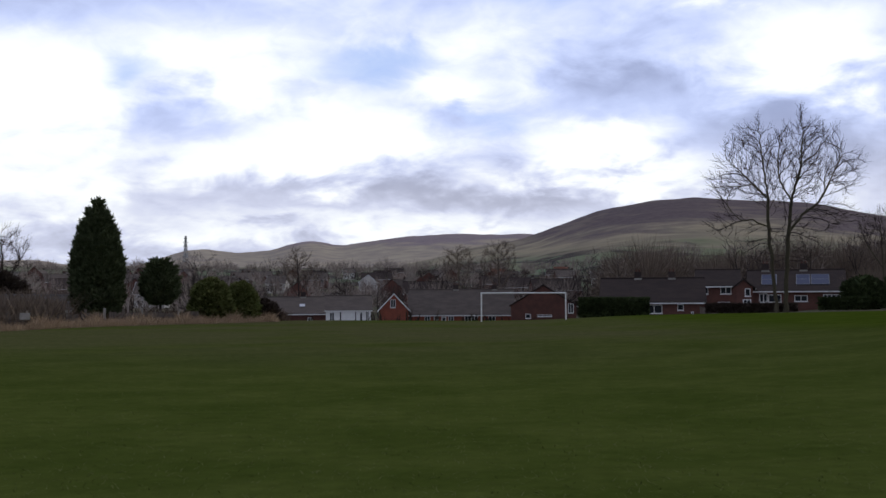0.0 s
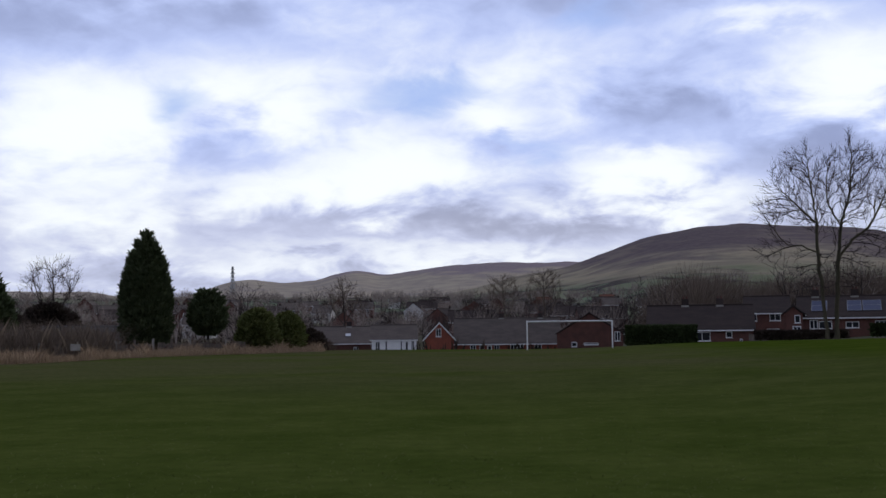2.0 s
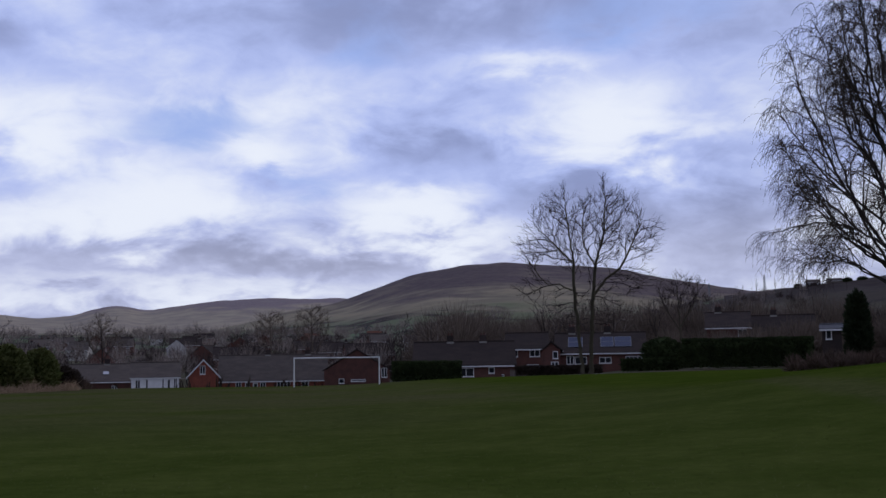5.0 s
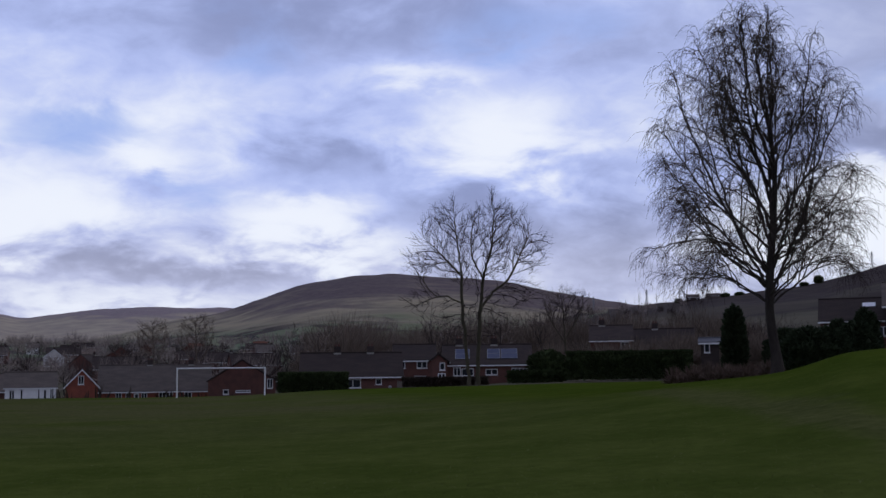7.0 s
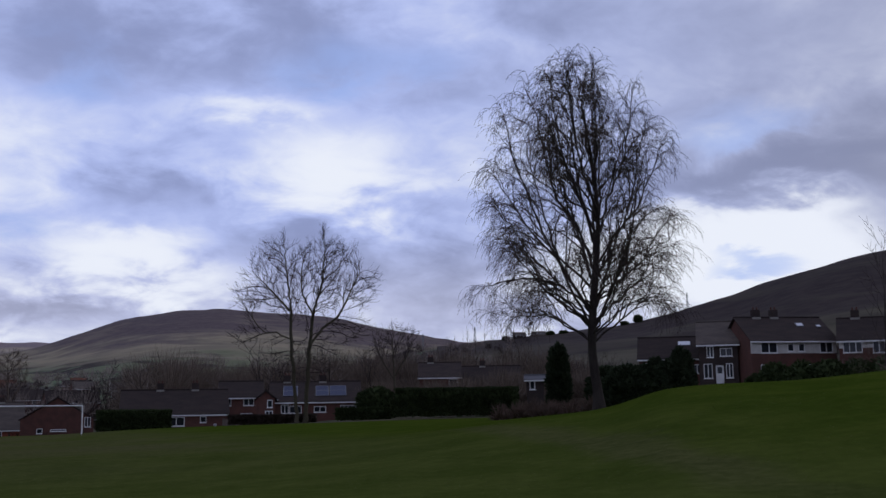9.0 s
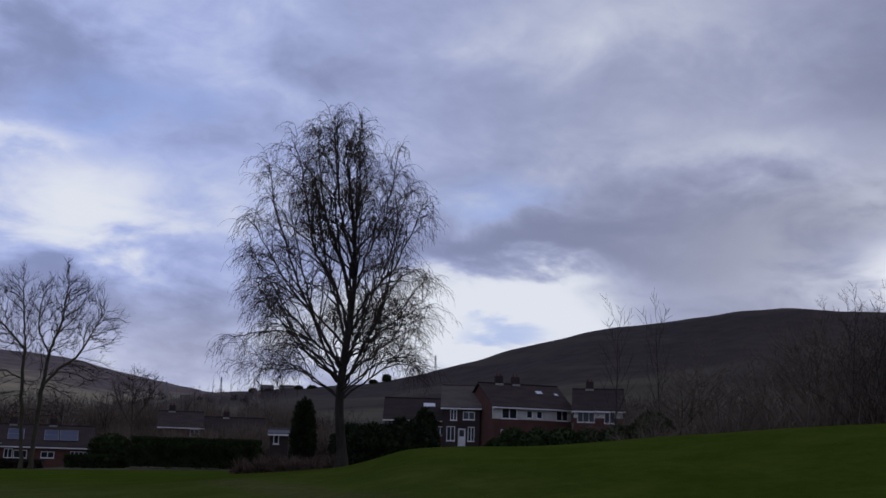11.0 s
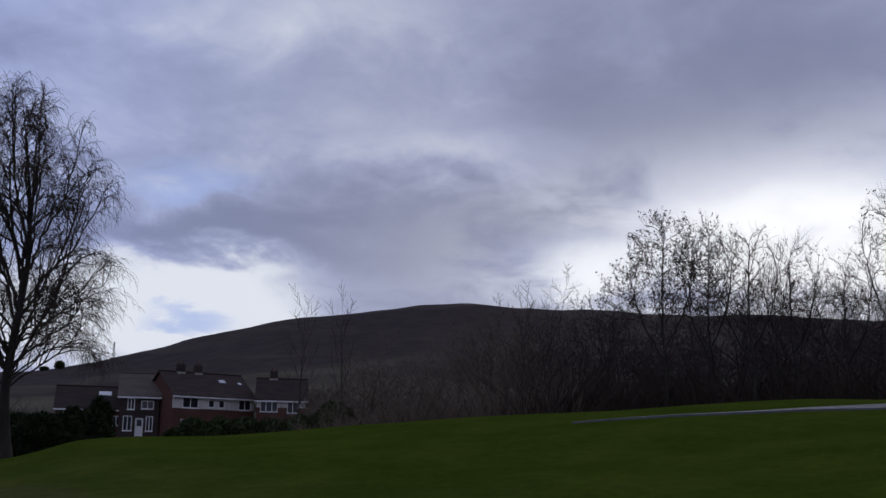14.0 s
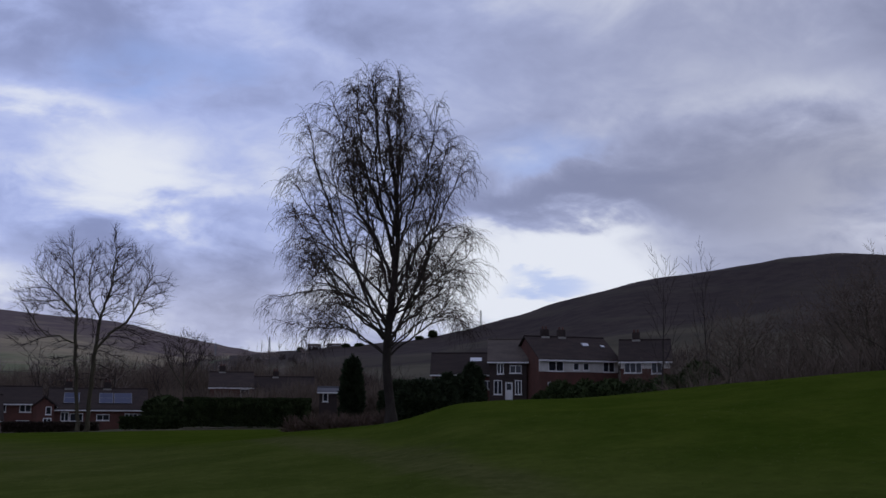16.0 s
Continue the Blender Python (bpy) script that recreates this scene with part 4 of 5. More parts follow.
def hedge(m, label, seed, length, depth, height, count, mat=HEDGE, name="hedge"):
    rng = random.Random(seed)
    thing = root(name, m, label, "hedge")

    def skin(u, a):
        c, s = math.cos(a), math.sin(a)
        k = 1 / max(abs(c), abs(s)) ** 0.8
        lump = 1 + 0.10 * noise.noise((u * length * 0.7, a * 1.3, seed)) + 0.05 * noise.noise((u * length * 2, a * 3, seed))
        return Vector(((u - 0.5) * length, c * k * depth / 2 * lump, height / 2 + s * k * height / 2 * lump))

    def core(u, a):
        p = skin(u, a)
        return Vector((p.x, p.y * 0.85, height / 2 + (p.z - height / 2) * 0.92))

    mesh_object("core", *lumpy_core(core, max(8, int(length * 1.5)), 12), mat, thing)
    spots = []
    for _ in range(count):
        a = rng.uniform(-0.6, 3.9)
        u = rng.random()
        spots.append((skin(u, a), Vector((0, math.cos(a), math.sin(a)))))
    mesh_object("foliage", *sprays(rng, spots, 0.26, 0.12), mat, thing)
    return thing


hedge(on_ground(8.8, 115.0), "dark green clipped hedge below a bungalow", 1, 7.2, 1.6, 1.9, 2400)
hedge(on_ground(25.0, 110.0), "long tall dark green clipped hedge", 2, 12.2, 2.2, 2.65, 5200)
hedge(on_ground(20.2, 113.0), "low dark hedge in front of a brick house", 3, 5.6, 1.2, 1.05, 1200)
hedge(on_ground(15.6, 116.0), "low reddish-brown winter hedge", 4, 9.0, 1.2, 0.8, 1500, SCRUB)

# ---- houses: x along the ridge, the front towards -y ----
def wall_grid(bm, x0, x1, z0, z1, y0, y1, openings):
    """A wall of its thickness with the openings (x0, x1, z0, z1) left out, in one connected skin."""
    xs = sorted({x0, x1, *[v for o in openings for v in o[:2]]})
    zs = sorted({z0, z1, *[v for o in openings for v in o[2:]]})
    nx, nz = len(xs) - 1, len(zs) - 1
    solid = {(i, k) for i in range(nx) for k in range(nz)
             if not any(o[0] <= xs[i] and xs[i + 1] <= o[1] and o[2] <= zs[k] and zs[k + 1] <= o[3] for o in openings)}
    made = {}

    def corner(i, k, y):
        if (i, k, y) not in made:
            made[i, k, y] = bm.verts.new((xs[i], y, zs[k]))
        return made[i, k, y]

    for i, k in solid:
        ring = ((i, k), (i + 1, k), (i + 1, k + 1), (i, k + 1))
        bm.faces.new([corner(*c, y0) for c in ring])
        bm.faces.new([corner(*c, y1) for c in ring[::-1]])
        for a, b, beside in ((0, 1, (i, k - 1)), (1, 2, (i + 1, k)), (2, 3, (i, k + 1)), (3, 0, (i - 1, k))):
            if beside not in solid:
                bm.faces.new((corner(*ring[b], y0), corner(*ring[a], y0), corner(*ring[a], y1), corner(*ring[b], y1)))


def window(parent, m, w, h, bars=1, name="window"):
    """A white framed window, its middle bottom at m, looking to -y: frame, panes and sill."""
    bm = bmesh.new()
    t = 0.09
    add_box(bm, -w / 2, -w / 2 + t, -0.05, 0.07, 0, h), add_box(bm, w / 2 - t, w / 2, -0.05, 0.07, 0, h)
    add_box(bm, -w / 2 + t, w / 2 - t, -0.05, 0.07, 0, t), add_box(bm, -w / 2 + t, w / 2 - t, -0.05, 0.07, h - t, h)
    for k in range(bars):
        x = -w / 2 + w * (k + 1) / (bars + 1)
        add_box(bm, x - t / 2, x + t / 2, -0.045, 0.06, t, h - t)
    ob = part(name, bm, WHITE, parent)
    ob.matrix_basis = m
    edges = [-w / 2 + t] + [-w / 2 + w * (k + 1) / (bars + 1) for k in range(bars)] + [w / 2 - t]
    for a, b in zip(edges, edges[1:]):
        box("pane", (a, b, 0.015, 0.035, t, h - t), PANE, ob)
    box("sill", (-w / 2 - 0.06, w / 2 + 0.06, -0.14, 0.0, -0.07, -0.003), WHITE, ob)
    return ob


def slope_slab(bm, x0, x1, y_eave, z_eave, y_ridge, z_ridge, thick=0.12):
    vs = [bm.verts.new(v) for v in ((x0, y_eave, z_eave), (x1, y_eave, z_eave), (x1, y_ridge, z_ridge), (x0, y_ridge, z_ridge),
                                    (x0, y_eave, z_eave - thick), (x1, y_eave, z_eave - thick), (x1, y_ridge, z_ridge - thick), (x0, y_ridge, z_ridge - thick))]
    for f in ((0, 1, 2, 3), (7, 6, 5, 4), (0, 4, 5, 1), (2, 6, 7, 3), (0, 3, 7, 4), (1, 5, 6, 2)):
        bm.faces.new([vs[i] for i in f])


def house(name, m, label, w, d, wall_h, roof_h, wall=BRICK, roof=ROOF, windows=(), doors=(), chimneys=(), end_windows=(), solar=(), skylights=(), white_verge=False,
          upper=None, group="", category="house", lean=0.35):
    """A gabled house. windows: x, sill height, width, height, bars; end_windows: y, sill, width, height on the -x gable."""
    h = root(name, m, label, category, group)
    t = 0.28
    holes = [(x - ww / 2, x + ww / 2, z, z + hh) for x, z, ww, hh, *_ in windows] + [(x - ww / 2, x + ww / 2, 0.0, hh) for x, ww, hh in doors]
    bm = bmesh.new()
    split = upper[0] if upper else wall_h
    low = [(a, b, c, min(e, split)) for a, b, c, e in holes if c < split]
    wall_grid(bm, -w / 2, w / 2, -1.2, split, -d / 2, -d / 2 + t, low)
    part("wall", bm, wall, h)
    if upper:
        bm = bmesh.new()
        wall_grid(bm, -w / 2, w / 2, split, wall_h, -d / 2, -d / 2 + t, [(a, b, max(c, split), e) for a, b, c, e in holes if e > split])
        part("upper_wall", bm, upper[1], h, "pale upper wall")
    box("wall", (-w / 2, w / 2, d / 2 - t, d / 2, -1.2, wall_h), wall, h)
    for s in (-1, 1):
        bm = bmesh.new()
        xa, xb = (-w / 2, -w / 2 + t) if s < 0 else (w / 2 - t, w / 2)
        ring = [(-d / 2 + t, -1.2), (d / 2 - t, -1.2), (d / 2 - t, wall_h), (0, wall_h + roof_h - 0.15), (-d / 2 + t, wall_h)]
        va = [bm.verts.new((xa, y, z)) for y, z in ring]
        vb = [bm.verts.new((xb, y, z)) for y, z in ring]
        bm.faces.new(va[::-1]), bm.faces.new(vb)
        for i in range(5):
            bm.faces.new((va[i], va[(i + 1) % 5], vb[(i + 1) % 5], vb[i]))
        bmesh.ops.recalc_face_normals(bm, faces=bm.faces[:])
        part("gable_wall", bm, wall, h)
    k = roof_h / (d / 2)
    over = lean
    for s in (-1, 1):
        bm = bmesh.new()
        slope_slab(bm, -w / 2 - 0.25, w / 2 + 0.25, s * (d / 2 + over), wall_h - over * k + 0.1, 0, wall_h + roof_h + 0.1)
        bmesh.ops.recalc_face_normals(bm, faces=bm.faces[:])
        part("roof", bm, roof, h)
    box("ridge_tiles", (-w / 2 - 0.25, w / 2 + 0.25, -0.14, 0.14, wall_h + roof_h + 0.02, wall_h + roof_h + 0.2), roof, h, bevel=0.05)
    box("fascia", (-w / 2 - 0.25, w / 2 + 0.25, -d / 2 - over - 0.05, -d / 2 - over + 0.02, wall_h - over * k - 0.17, wall_h - over * k + 0.0), WHITE, h, "white painted fascia")
    if white_verge:
        for s in (-1, 1):
            bm = bmesh.new()
            slope_slab(bm, -w / 2 - 0.32, -w / 2 - 0.253, s * (d / 2 + over), wall_h - over * k + 0.13, 0, wall_h + roof_h + 0.13, 0.27)
            bmesh.ops.recalc_face_normals(bm, faces=bm.faces[:])
            part("bargeboard", bm, WHITE, h, "white painted bargeboard")
    for x, z, ww, hh, *bars in windows:
        window(h, pose(x, -d / 2 + 0.06, z), ww, hh, bars[0] if bars else 1)
    for x, ww, hh in doors:
        door = box("door", (x - ww / 2, x + ww / 2, -d / 2 + 0.08, -d / 2 + 0.14, 0.0, hh), WHITE, h, "white door")
        box("pane", (x - ww * 0.3, x + ww * 0.3, -d / 2 + 0.055, -d / 2 + 0.076, hh * 0.55, hh * 0.9), PANE, door)
    for y, z, ww, hh, *bars in end_windows:
        window(h, pose(-w / 2 - 0.02, y, z, 0, 0, -90), ww, hh, bars[0] if bars else 1)
    for x in chimneys:
        top = wall_h + roof_h
        stack = box("chimney", (x - 0.45, x + 0.45, -0.3, 0.3, top - 0.6, top + 0.95), ROOF_BROWN, h, "dark brown brick chimney")
        box("flashing", (x - 0.5, x + 0.5, -0.36, 0.36, top - 0.15, top + 0.1), CONCRETE, stack, "pale flashing at its foot")
        for p in (-0.22, 0.22):
            v, f = [], []
            tube(v, f, [Vector((x + p, 0, top + 0.95)), Vector((x + p, 0, top + 1.3))], [0.12, 0.1], 8)
            mesh_object("chimney_pot", v, f, BRICK_DARK, stack)
    a = math.atan2(roof_h, d / 2)
    for x, up, ww, hh in solar:
        y, z = -d / 2 + up * math.cos(a), wall_h + up * math.sin(a) + 0.12
        panel = root("solar_panel", pose(x, y, z, math.degrees(a)), "", "")
        panel.parent = h
        bm = bmesh.new()
        add_box(bm, -ww / 2, ww / 2, 0, hh, 0.05, 0.09)
        part("glass", bm, SOLAR, panel, "dark blue solar cells")
        bm = bmesh.new()
        for q in (-ww / 2, ww / 2 - 0.05):
            add_box(bm, q, q + 0.05, 0, hh, 0.092, 0.11)
        for q in (0, hh / 2, hh - 0.05):
            add_box(bm, -ww / 2 + 0.05, ww / 2 - 0.05, q, q + 0.05, 0.092, 0.11)
        part("frame", bm, STEEL, panel)
    for x, up, ww, hh in skylights:
        y, z = -d / 2 + up * math.cos(a), wall_h + up * math.sin(a) + 0.1
        sky = box("skylight", (-ww / 2, ww / 2, 0, hh, 0.02, 0.12), STEEL, h)
        sky.matrix_basis = pose(x, y, z, math.degrees(a))
        box("pane", (-ww / 2 + 0.06, ww / 2 - 0.06, 0.06, hh - 0.06, 0.123, 0.135), SKY_SHEEN, sky, "skylight glass painted white for the sky it mirrors")
    return h


def at(az, r, z, turn=0.0):
    x, y = polar(az, r)
    return pose(x, y, z, 0, 0, -az + turn)


# below the field, behind the goal
house("gable_house", at(-2.55, 205.0, -2.6, 90), "red brick house with white bargeboards facing the field", 9.0, 5.2, 3.1, 2.75, windows=(), end_windows=((0.15, 3.35, 0.95, 1.5, 1),), white_verge=True, lean=0.4)
house("long_bungalow", at(0.95, 206.0, -2.9), "long grey-roofed bungalow with white fascia", 19.2, 8.4, 2.6, 4.3, windows=[(-6.2, 0.7, 1.0, 1.5, 1), (-4.6, 1.2, 0.8, 0.9, 0), (-1.9, 0.8, 1.0, 1.3, 1), (1.8, 0.9, 2.4, 1.3, 3), (5.6, 1.0, 1.3, 1.1, 1)],
      chimneys=(-1.0, 6.2), doors=((-3.2, 0.9, 2.0),))
house("brick_house", at(5.2, 192.0, -2.3, 90), "dark red brick house with a brown roof behind the goal", 9.0, 11.0, 3.5, 3.4, wall=BRICK_DARK, roof=ROOF_BROWN, end_windows=((-4.6, 2.1, 0.95, 1.6, 1), (-0.2, 1.5, 2.4, 0.35, 0), (2.6, 1.2, 0.9, 0.8, 0)))
house("bungalow", at(10.75, 152.0, -0.55), "brick bungalow with a wide brown roof and white fascia", 13.4, 9.0, 2.3, 3.0, wall=BRICK_DARK, roof=ROOF_BROWN, windows=[(0.2, 0.65, 2.1, 1.15, 1), (3.6, 1.05, 0.8, 0.8, 0), (5.1, 0.5, 0.35, 0.4, 0)], chimneys=(-1.9, 2.6))
house("semi_detached_house", at(14.0, 166.0, -0.4), "two-storey brick house with white windows", 6.0, 8.0, 4.4, 2.2, wall=BRICK_DARK, roof=ROOF_BROWN, windows=[(-2.1, 3.1, 1.5, 1.25, 2), (1.1, 3.1, 1.5, 1.15, 1), (-2.2, 0.9, 1.2, 1.3, 1), (0.8, 1.2, 1.7, 0.8, 2)])
house("brick_wing", at(15.25, 150.0, -0.3, 90), "narrow two-storey brick wing with a white door", 6.0, 2.3, 3.9, 0.9, wall=BRICK_DARK, roof=ROOF_BROWN, end_windows=((-0.5, 2.6, 0.7, 1.0, 0), (-0.4, 0.5, 1.0, 1.7, 1)))
house("solar_roof_house", at(17.75, 152.0, 0.15), "brick house with solar panels on its roof", 11.8, 8.4, 3.0, 2.5, wall=BRICK_DARK, roof=ROOF_BROWN, windows=[(-4.0, 1.35, 1.0, 1.15, 1), (-2.6, 1.35, 1.6, 1.0, 1), (0.6, 1.45, 1.6, 0.8, 1), (4.3, 1.3, 2.1, 1.05, 3)],
      solar=[(-3.3, 0.9, 1.9, 2.6), (0.9, 0.9, 1.7, 2.6), (3.0, 0.9, 2.2, 2.6)], chimneys=(-3.8, 1.0))
house("garage_row", at(-4.9, 186.0, -2.6), "low garages with patchy white doors", 7.4, 6.0, 3.1, 2.3, wall=WHITE, lean=0.12, windows=[(-2.7, 1.2, 0.8, 1.5, 1), (-1.3, 0.6, 0.4, 2.2, 0), (1.2, 0.6, 0.35, 2.2, 0), (2.1, 1.1, 0.5, 1.6, 0), (3.1, 0.6, 0.6, 2.3, 1)], roof=ROOF)
house("low_cottage", at(-7.5, 200.0, -2.6), "low house with a grey roof and small pale window", 12.0, 7.0, 2.6, 2.7, wall=BRICK_DARK, windows=[(2.2, 0.9, 0.9, 0.8, 1)], chimneys=(1.0,), skylights=[(0.8, 1.4, 1.0, 0.8)])
house("garden_shed", at(-20.2, 92.0, -0.3), "low shed with a grey felt roof", 6.5, 3.6, 1.6, 0.9, wall=GREYWOOD, roof=LEAD, category="shed")
# behind the tall hedge
house("brick_house", at(24.15, 172.0, 1.5), "dark brick house with a white window above the hedge", 6.2, 8.0, 5.2, 2.2, wall=BRICK_DARK, roof=ROOF_BROWN, windows=[(2.0, 3.7, 1.3, 1.1, 1), (-1.4, 1.6, 1.4, 1.0, 1)], chimneys=(-1.4,))
house("bungalow", at(26.75, 176.0, 1.7), "low brown-roofed bungalow behind the tall hedge", 9.2, 9.0, 3.6, 3.1, wall=BRICK_DARK, roof=ROOF_BROWN, windows=[(0.5, 1.8, 1.4, 1.0, 1)], chimneys=(-1.2,))
house("porch", at(29.05, 122.0, 2.9), "small white open porch with a flat lintel", 1.9, 1.4, 2.0, 0.3, wall=ROOF_BROWN, roof=LEAD, windows=[(-0.3, 0.8, 0.6, 1.0, 0)], category="porch")
# the estate beyond the bank
house("estate_house", at(36.4, 140.0, 4.3), "brown-roofed house behind dark conifers", 9.6, 8.5, 3.2, 2.6, wall=BRICK_DARK, roof=ROOF_BROWN, windows=[(-4.0, 1.0, 1.0, 1.6, 0), (2.0, 1.2, 1.3, 1.1, 1)], skylights=[(0.6, 2.6, 1.5, 1.0)])
house("estate_house", at(38.3, 135.0, 4.2), "small slate-hung house with white windows and porch", 4.4, 7.0, 4.7, 2.6, wall=ROOF_BROWN, roof=ROOF, windows=[(-0.9, 3.0, 0.8, 1.3, 1), (0.9, 3.1, 1.4, 0.95, 1), (-1.2, 0.6, 1.0, 1.7, 1), (1.2, 0.6, 0.8, 1.7, 1)], doors=((0.1, 0.9, 2.1),))
house("terrace_house", at(41.2, 134.5, 4.1, 26), "dark brick terrace with a white boarded upper storey", 10.2, 8.0, 4.9, 2.7, wall=BRICK_DARK, roof=ROOF_BROWN, upper=(3.3, RENDERED), windows=[(-3.0, 3.35, 2.0, 1.2, 1), (-0.4, 3.5, 0.8, 0.9, 0), (0.9, 3.5, 0.8, 0.9, 0), (3.9, 3.35, 1.6, 1.2, 1), (-3.2, 0.8, 1.8, 1.3, 2), (1.2, 0.8, 1.8, 1.3, 2)],
      skylights=[(2.0, 2.6, 0.9, 0.7), (4.2, 2.4, 0.5, 0.5)], chimneys=(-2.6, -0.4))
house("terrace_house", at(45.3, 133.0, 4.1), "dark brick terrace with white bay windows", 5.6, 8.0, 4.6, 2.5, wall=BRICK_DARK, roof=ROOF_BROWN, upper=(3.6, RENDERED), windows=[(-1.4, 3.1, 2.0, 1.2, 2), (1.3, 3.0, 1.3, 1.3, 1), (-1.5, 1.1, 1.0, 1.2, 1), (1.5, 1.0, 1.0, 1.3, 1)], chimneys=(-1.0,))

# ---- goal ----
goal = root("football_goal", at(4.17, 96.2, float(ground_height(*polar(4.17, 96.2)))), "white painted football goal without a net", "goal")
for x in (-3.66, 3.66):
    v, f = [], []
    tube(v, f, [Vector((x, 0, -0.1)), Vector((x, 0, 2.44))], [0.06, 0.06], 12)
    mesh_object("post", v, f, WHITE, goal, smooth=True)
v, f = [], []
tube(v, f, [Vector((-3.72, 0, 2.44)), Vector((3.72, 0, 2.44))], [0.062, 0.062], 12)
mesh_object("crossbar", v, f, WHITE, goal, smooth=True)

# ---- town, woods and scrub ----
def town():
    kinds = []
    for k, (wall, roof, words) in enumerate(((BRICK_DARK, ROOF, "dark brick house with a grey slate roof"), (RENDERED, ROOF, "pale rendered house with a grey roof"),
                                             (BRICK_DARK, ROOF_RED, "brick house with a red tiled roof"), (BRICK_DARK, ROOF_BROWN, "brick house with a brown roof"))):
        w = (9.0, 8.0, 9.5, 14.0)[k]
        kinds.append((wall, roof, words, w))
    rng = random.Random(77)
    first = {}
    spots = []
    for r, step, a0, a1 in ((310, 5.5, -19, 14), (370, 4.2, -21, 22), (440, 3.6, -21, 24), (520, 3.0, -21, 22), (620, 2.6, -21, 18), (740, 2.4, -20, 14)):
        az = a0 + rng.uniform(0, step)
        while az < a1:
            spots.append((az + rng.uniform(-0.5, 0.5), r * rng.uniform(0.96, 1.05)))
            az += step * rng.uniform(0.7, 1.5)
    for az, r in spots:
        k = rng.choice((0, 0, 0, 3, 3, 3, 1, 2))
        wall, roof, words, w = kinds[k]
        turn = rng.choice((0, 0, 0, 12, -15, 90, 70)) + rng.uniform(-6, 6)
        m = on_ground(az, r, turn, 0.0)
        if k not in first:
            first[k] = house("town_house", m, words + " in the valley town", w, 7.5, 3.9, 3.0, wall, roof, windows=[(-2.3, 2.5, 1.2, 1.0, 1), (2.2, 2.5, 1.2, 1.0, 1), (-2.3, 0.7, 1.6, 1.2, 1), (2.2, 0.7, 1.3, 1.2, 1)],
                             chimneys=(w / 2 - 1.0,), white_verge=k == 1, group="houses of the valley town")
        else:
            copy_thing(first[k], m)


town()


WOOD = [(10, 48, 0.55, 0.4, 0.08, 6, 5), (7, 48, 0.55, 0.3, 0.12, 4, 3), (6, 46, 0.55, 0.2, 0.14, 3, 3), (0, 46, 0.55, 0.2, 0.14, 2, 3)]


def scatter_trees():
    """Leafless trees between the houses, up the slopes and through the wood, copied from a few grown ones."""
    rng = random.Random(5)
    kinds = [bare_tree("town_tree", on_ground(-16.0 + 9 * k, 330.0), "leafless grey-brown tree in the valley town", 100 + k, 10.5, 0.2, FAR_PLAN, twig=(TWIG, HAZY_TWIG)[k % 2], group="trees of the valley town", least=0.03) for k in range(3)]
    for _ in range(150):
        az, r = rng.uniform(-25, 27), rng.uniform(225, 760) if rng.random() < 0.8 else rng.uniform(170, 230)
        if r < 235 and -10 < az < 8:
            r += 60
        copy_thing(rng.choice(kinds), on_ground(az, r, rng.uniform(0, 360), 0.2, rng.uniform(0.7, 1.35)))
    for _ in range(60):
        copy_thing(rng.choice(kinds), on_ground(rng.uniform(20, 38), rng.uniform(190, 420), rng.uniform(0, 360), 0.2, rng.uniform(0.6, 1.0)))
    # The first two kinds take paler bark and twigs in place of haze.
    wood = [bare_tree("wood_tree", on_ground(50.0 + 7 * k, 95.0), "leafless tree in the dark wood behind the bank" if k > 1 else "leafless brown tree in the wood behind the bank, paled as by haze", 120 + k, 9.5, 0.15, WOOD, bark=BARK if k > 1 else BARK_GREEN, twig=TWIG if k > 1 else BROWN_WOOD, group="trees of the wood", least=0.012) for k in range(4)]
    for k in range(120):
        az = 44.5 + 48 * ((k + rng.random()) / 120)
        r = rng.uniform(76, 125)
        tall = float(np.interp(az, [44, 46, 49, 53, 60, 95], [0.35, 0.6, 0.9, 1.15, 1.45, 1.55])) * rng.uniform(0.6, 1.05) * r / 95
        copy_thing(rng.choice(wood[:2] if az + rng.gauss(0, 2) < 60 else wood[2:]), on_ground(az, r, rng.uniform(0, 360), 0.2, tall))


scatter_trees()


def thicket(name, label, seed, count, place, height, lean, mat, width=0.02, category="scrub", blades=4):
    """Many thin upright shoots in clumps: one mass that nobody could count."""
    rng = random.Random(seed)
    verts, faces = [], []
    for _ in range(count):
        az, r = place(rng)
        x, y = polar(az, r)
        z = float(ground_height(x, y)) - 0.05
        h0 = height(az, r, rng)
        for _ in range(blades):
            h = h0 * rng.uniform(0.5, 1.1)
            bx, by = x + rng.gauss(0, h0 * 0.16), y + rng.gauss(0, h0 * 0.16)
            dx, dy = rng.gauss(0, lean) * h, rng.gauss(0, lean) * h
            a = rng.uniform(0, 3.14)
            wx, wy = math.cos(a) * width * h0 ** 0.5, math.sin(a) * width * h0 ** 0.5
            i = len(verts)
            verts += [(bx - wx, by - wy, z), (bx + wx, by + wy, z), (bx + dx * 0.45 + wx * 0.8, by + dy * 0.45 + wy * 0.8, z + h * 0.6), (bx + dx, by + dy, z + h), (bx + dx * 0.45 - wx * 0.8, by + dy * 0.45 - wy * 0.8, z + h * 0.6)]
            faces.append((i, i + 1, i + 2, i + 3, i + 4))
    ob = mesh_object(name, verts, faces, mat)
    return tagged(ob, label, category, kind="stuff")


def edge_spot(g, a0, a1, near, far):
    """A place along the field's garden edge, so many metres behind it."""
    az = g.uniform(a0, a1)
    return az, float(np.interp(az, [-27, -22, -16, -9], [67, 72, 83, 96])) + g.uniform(near, far)


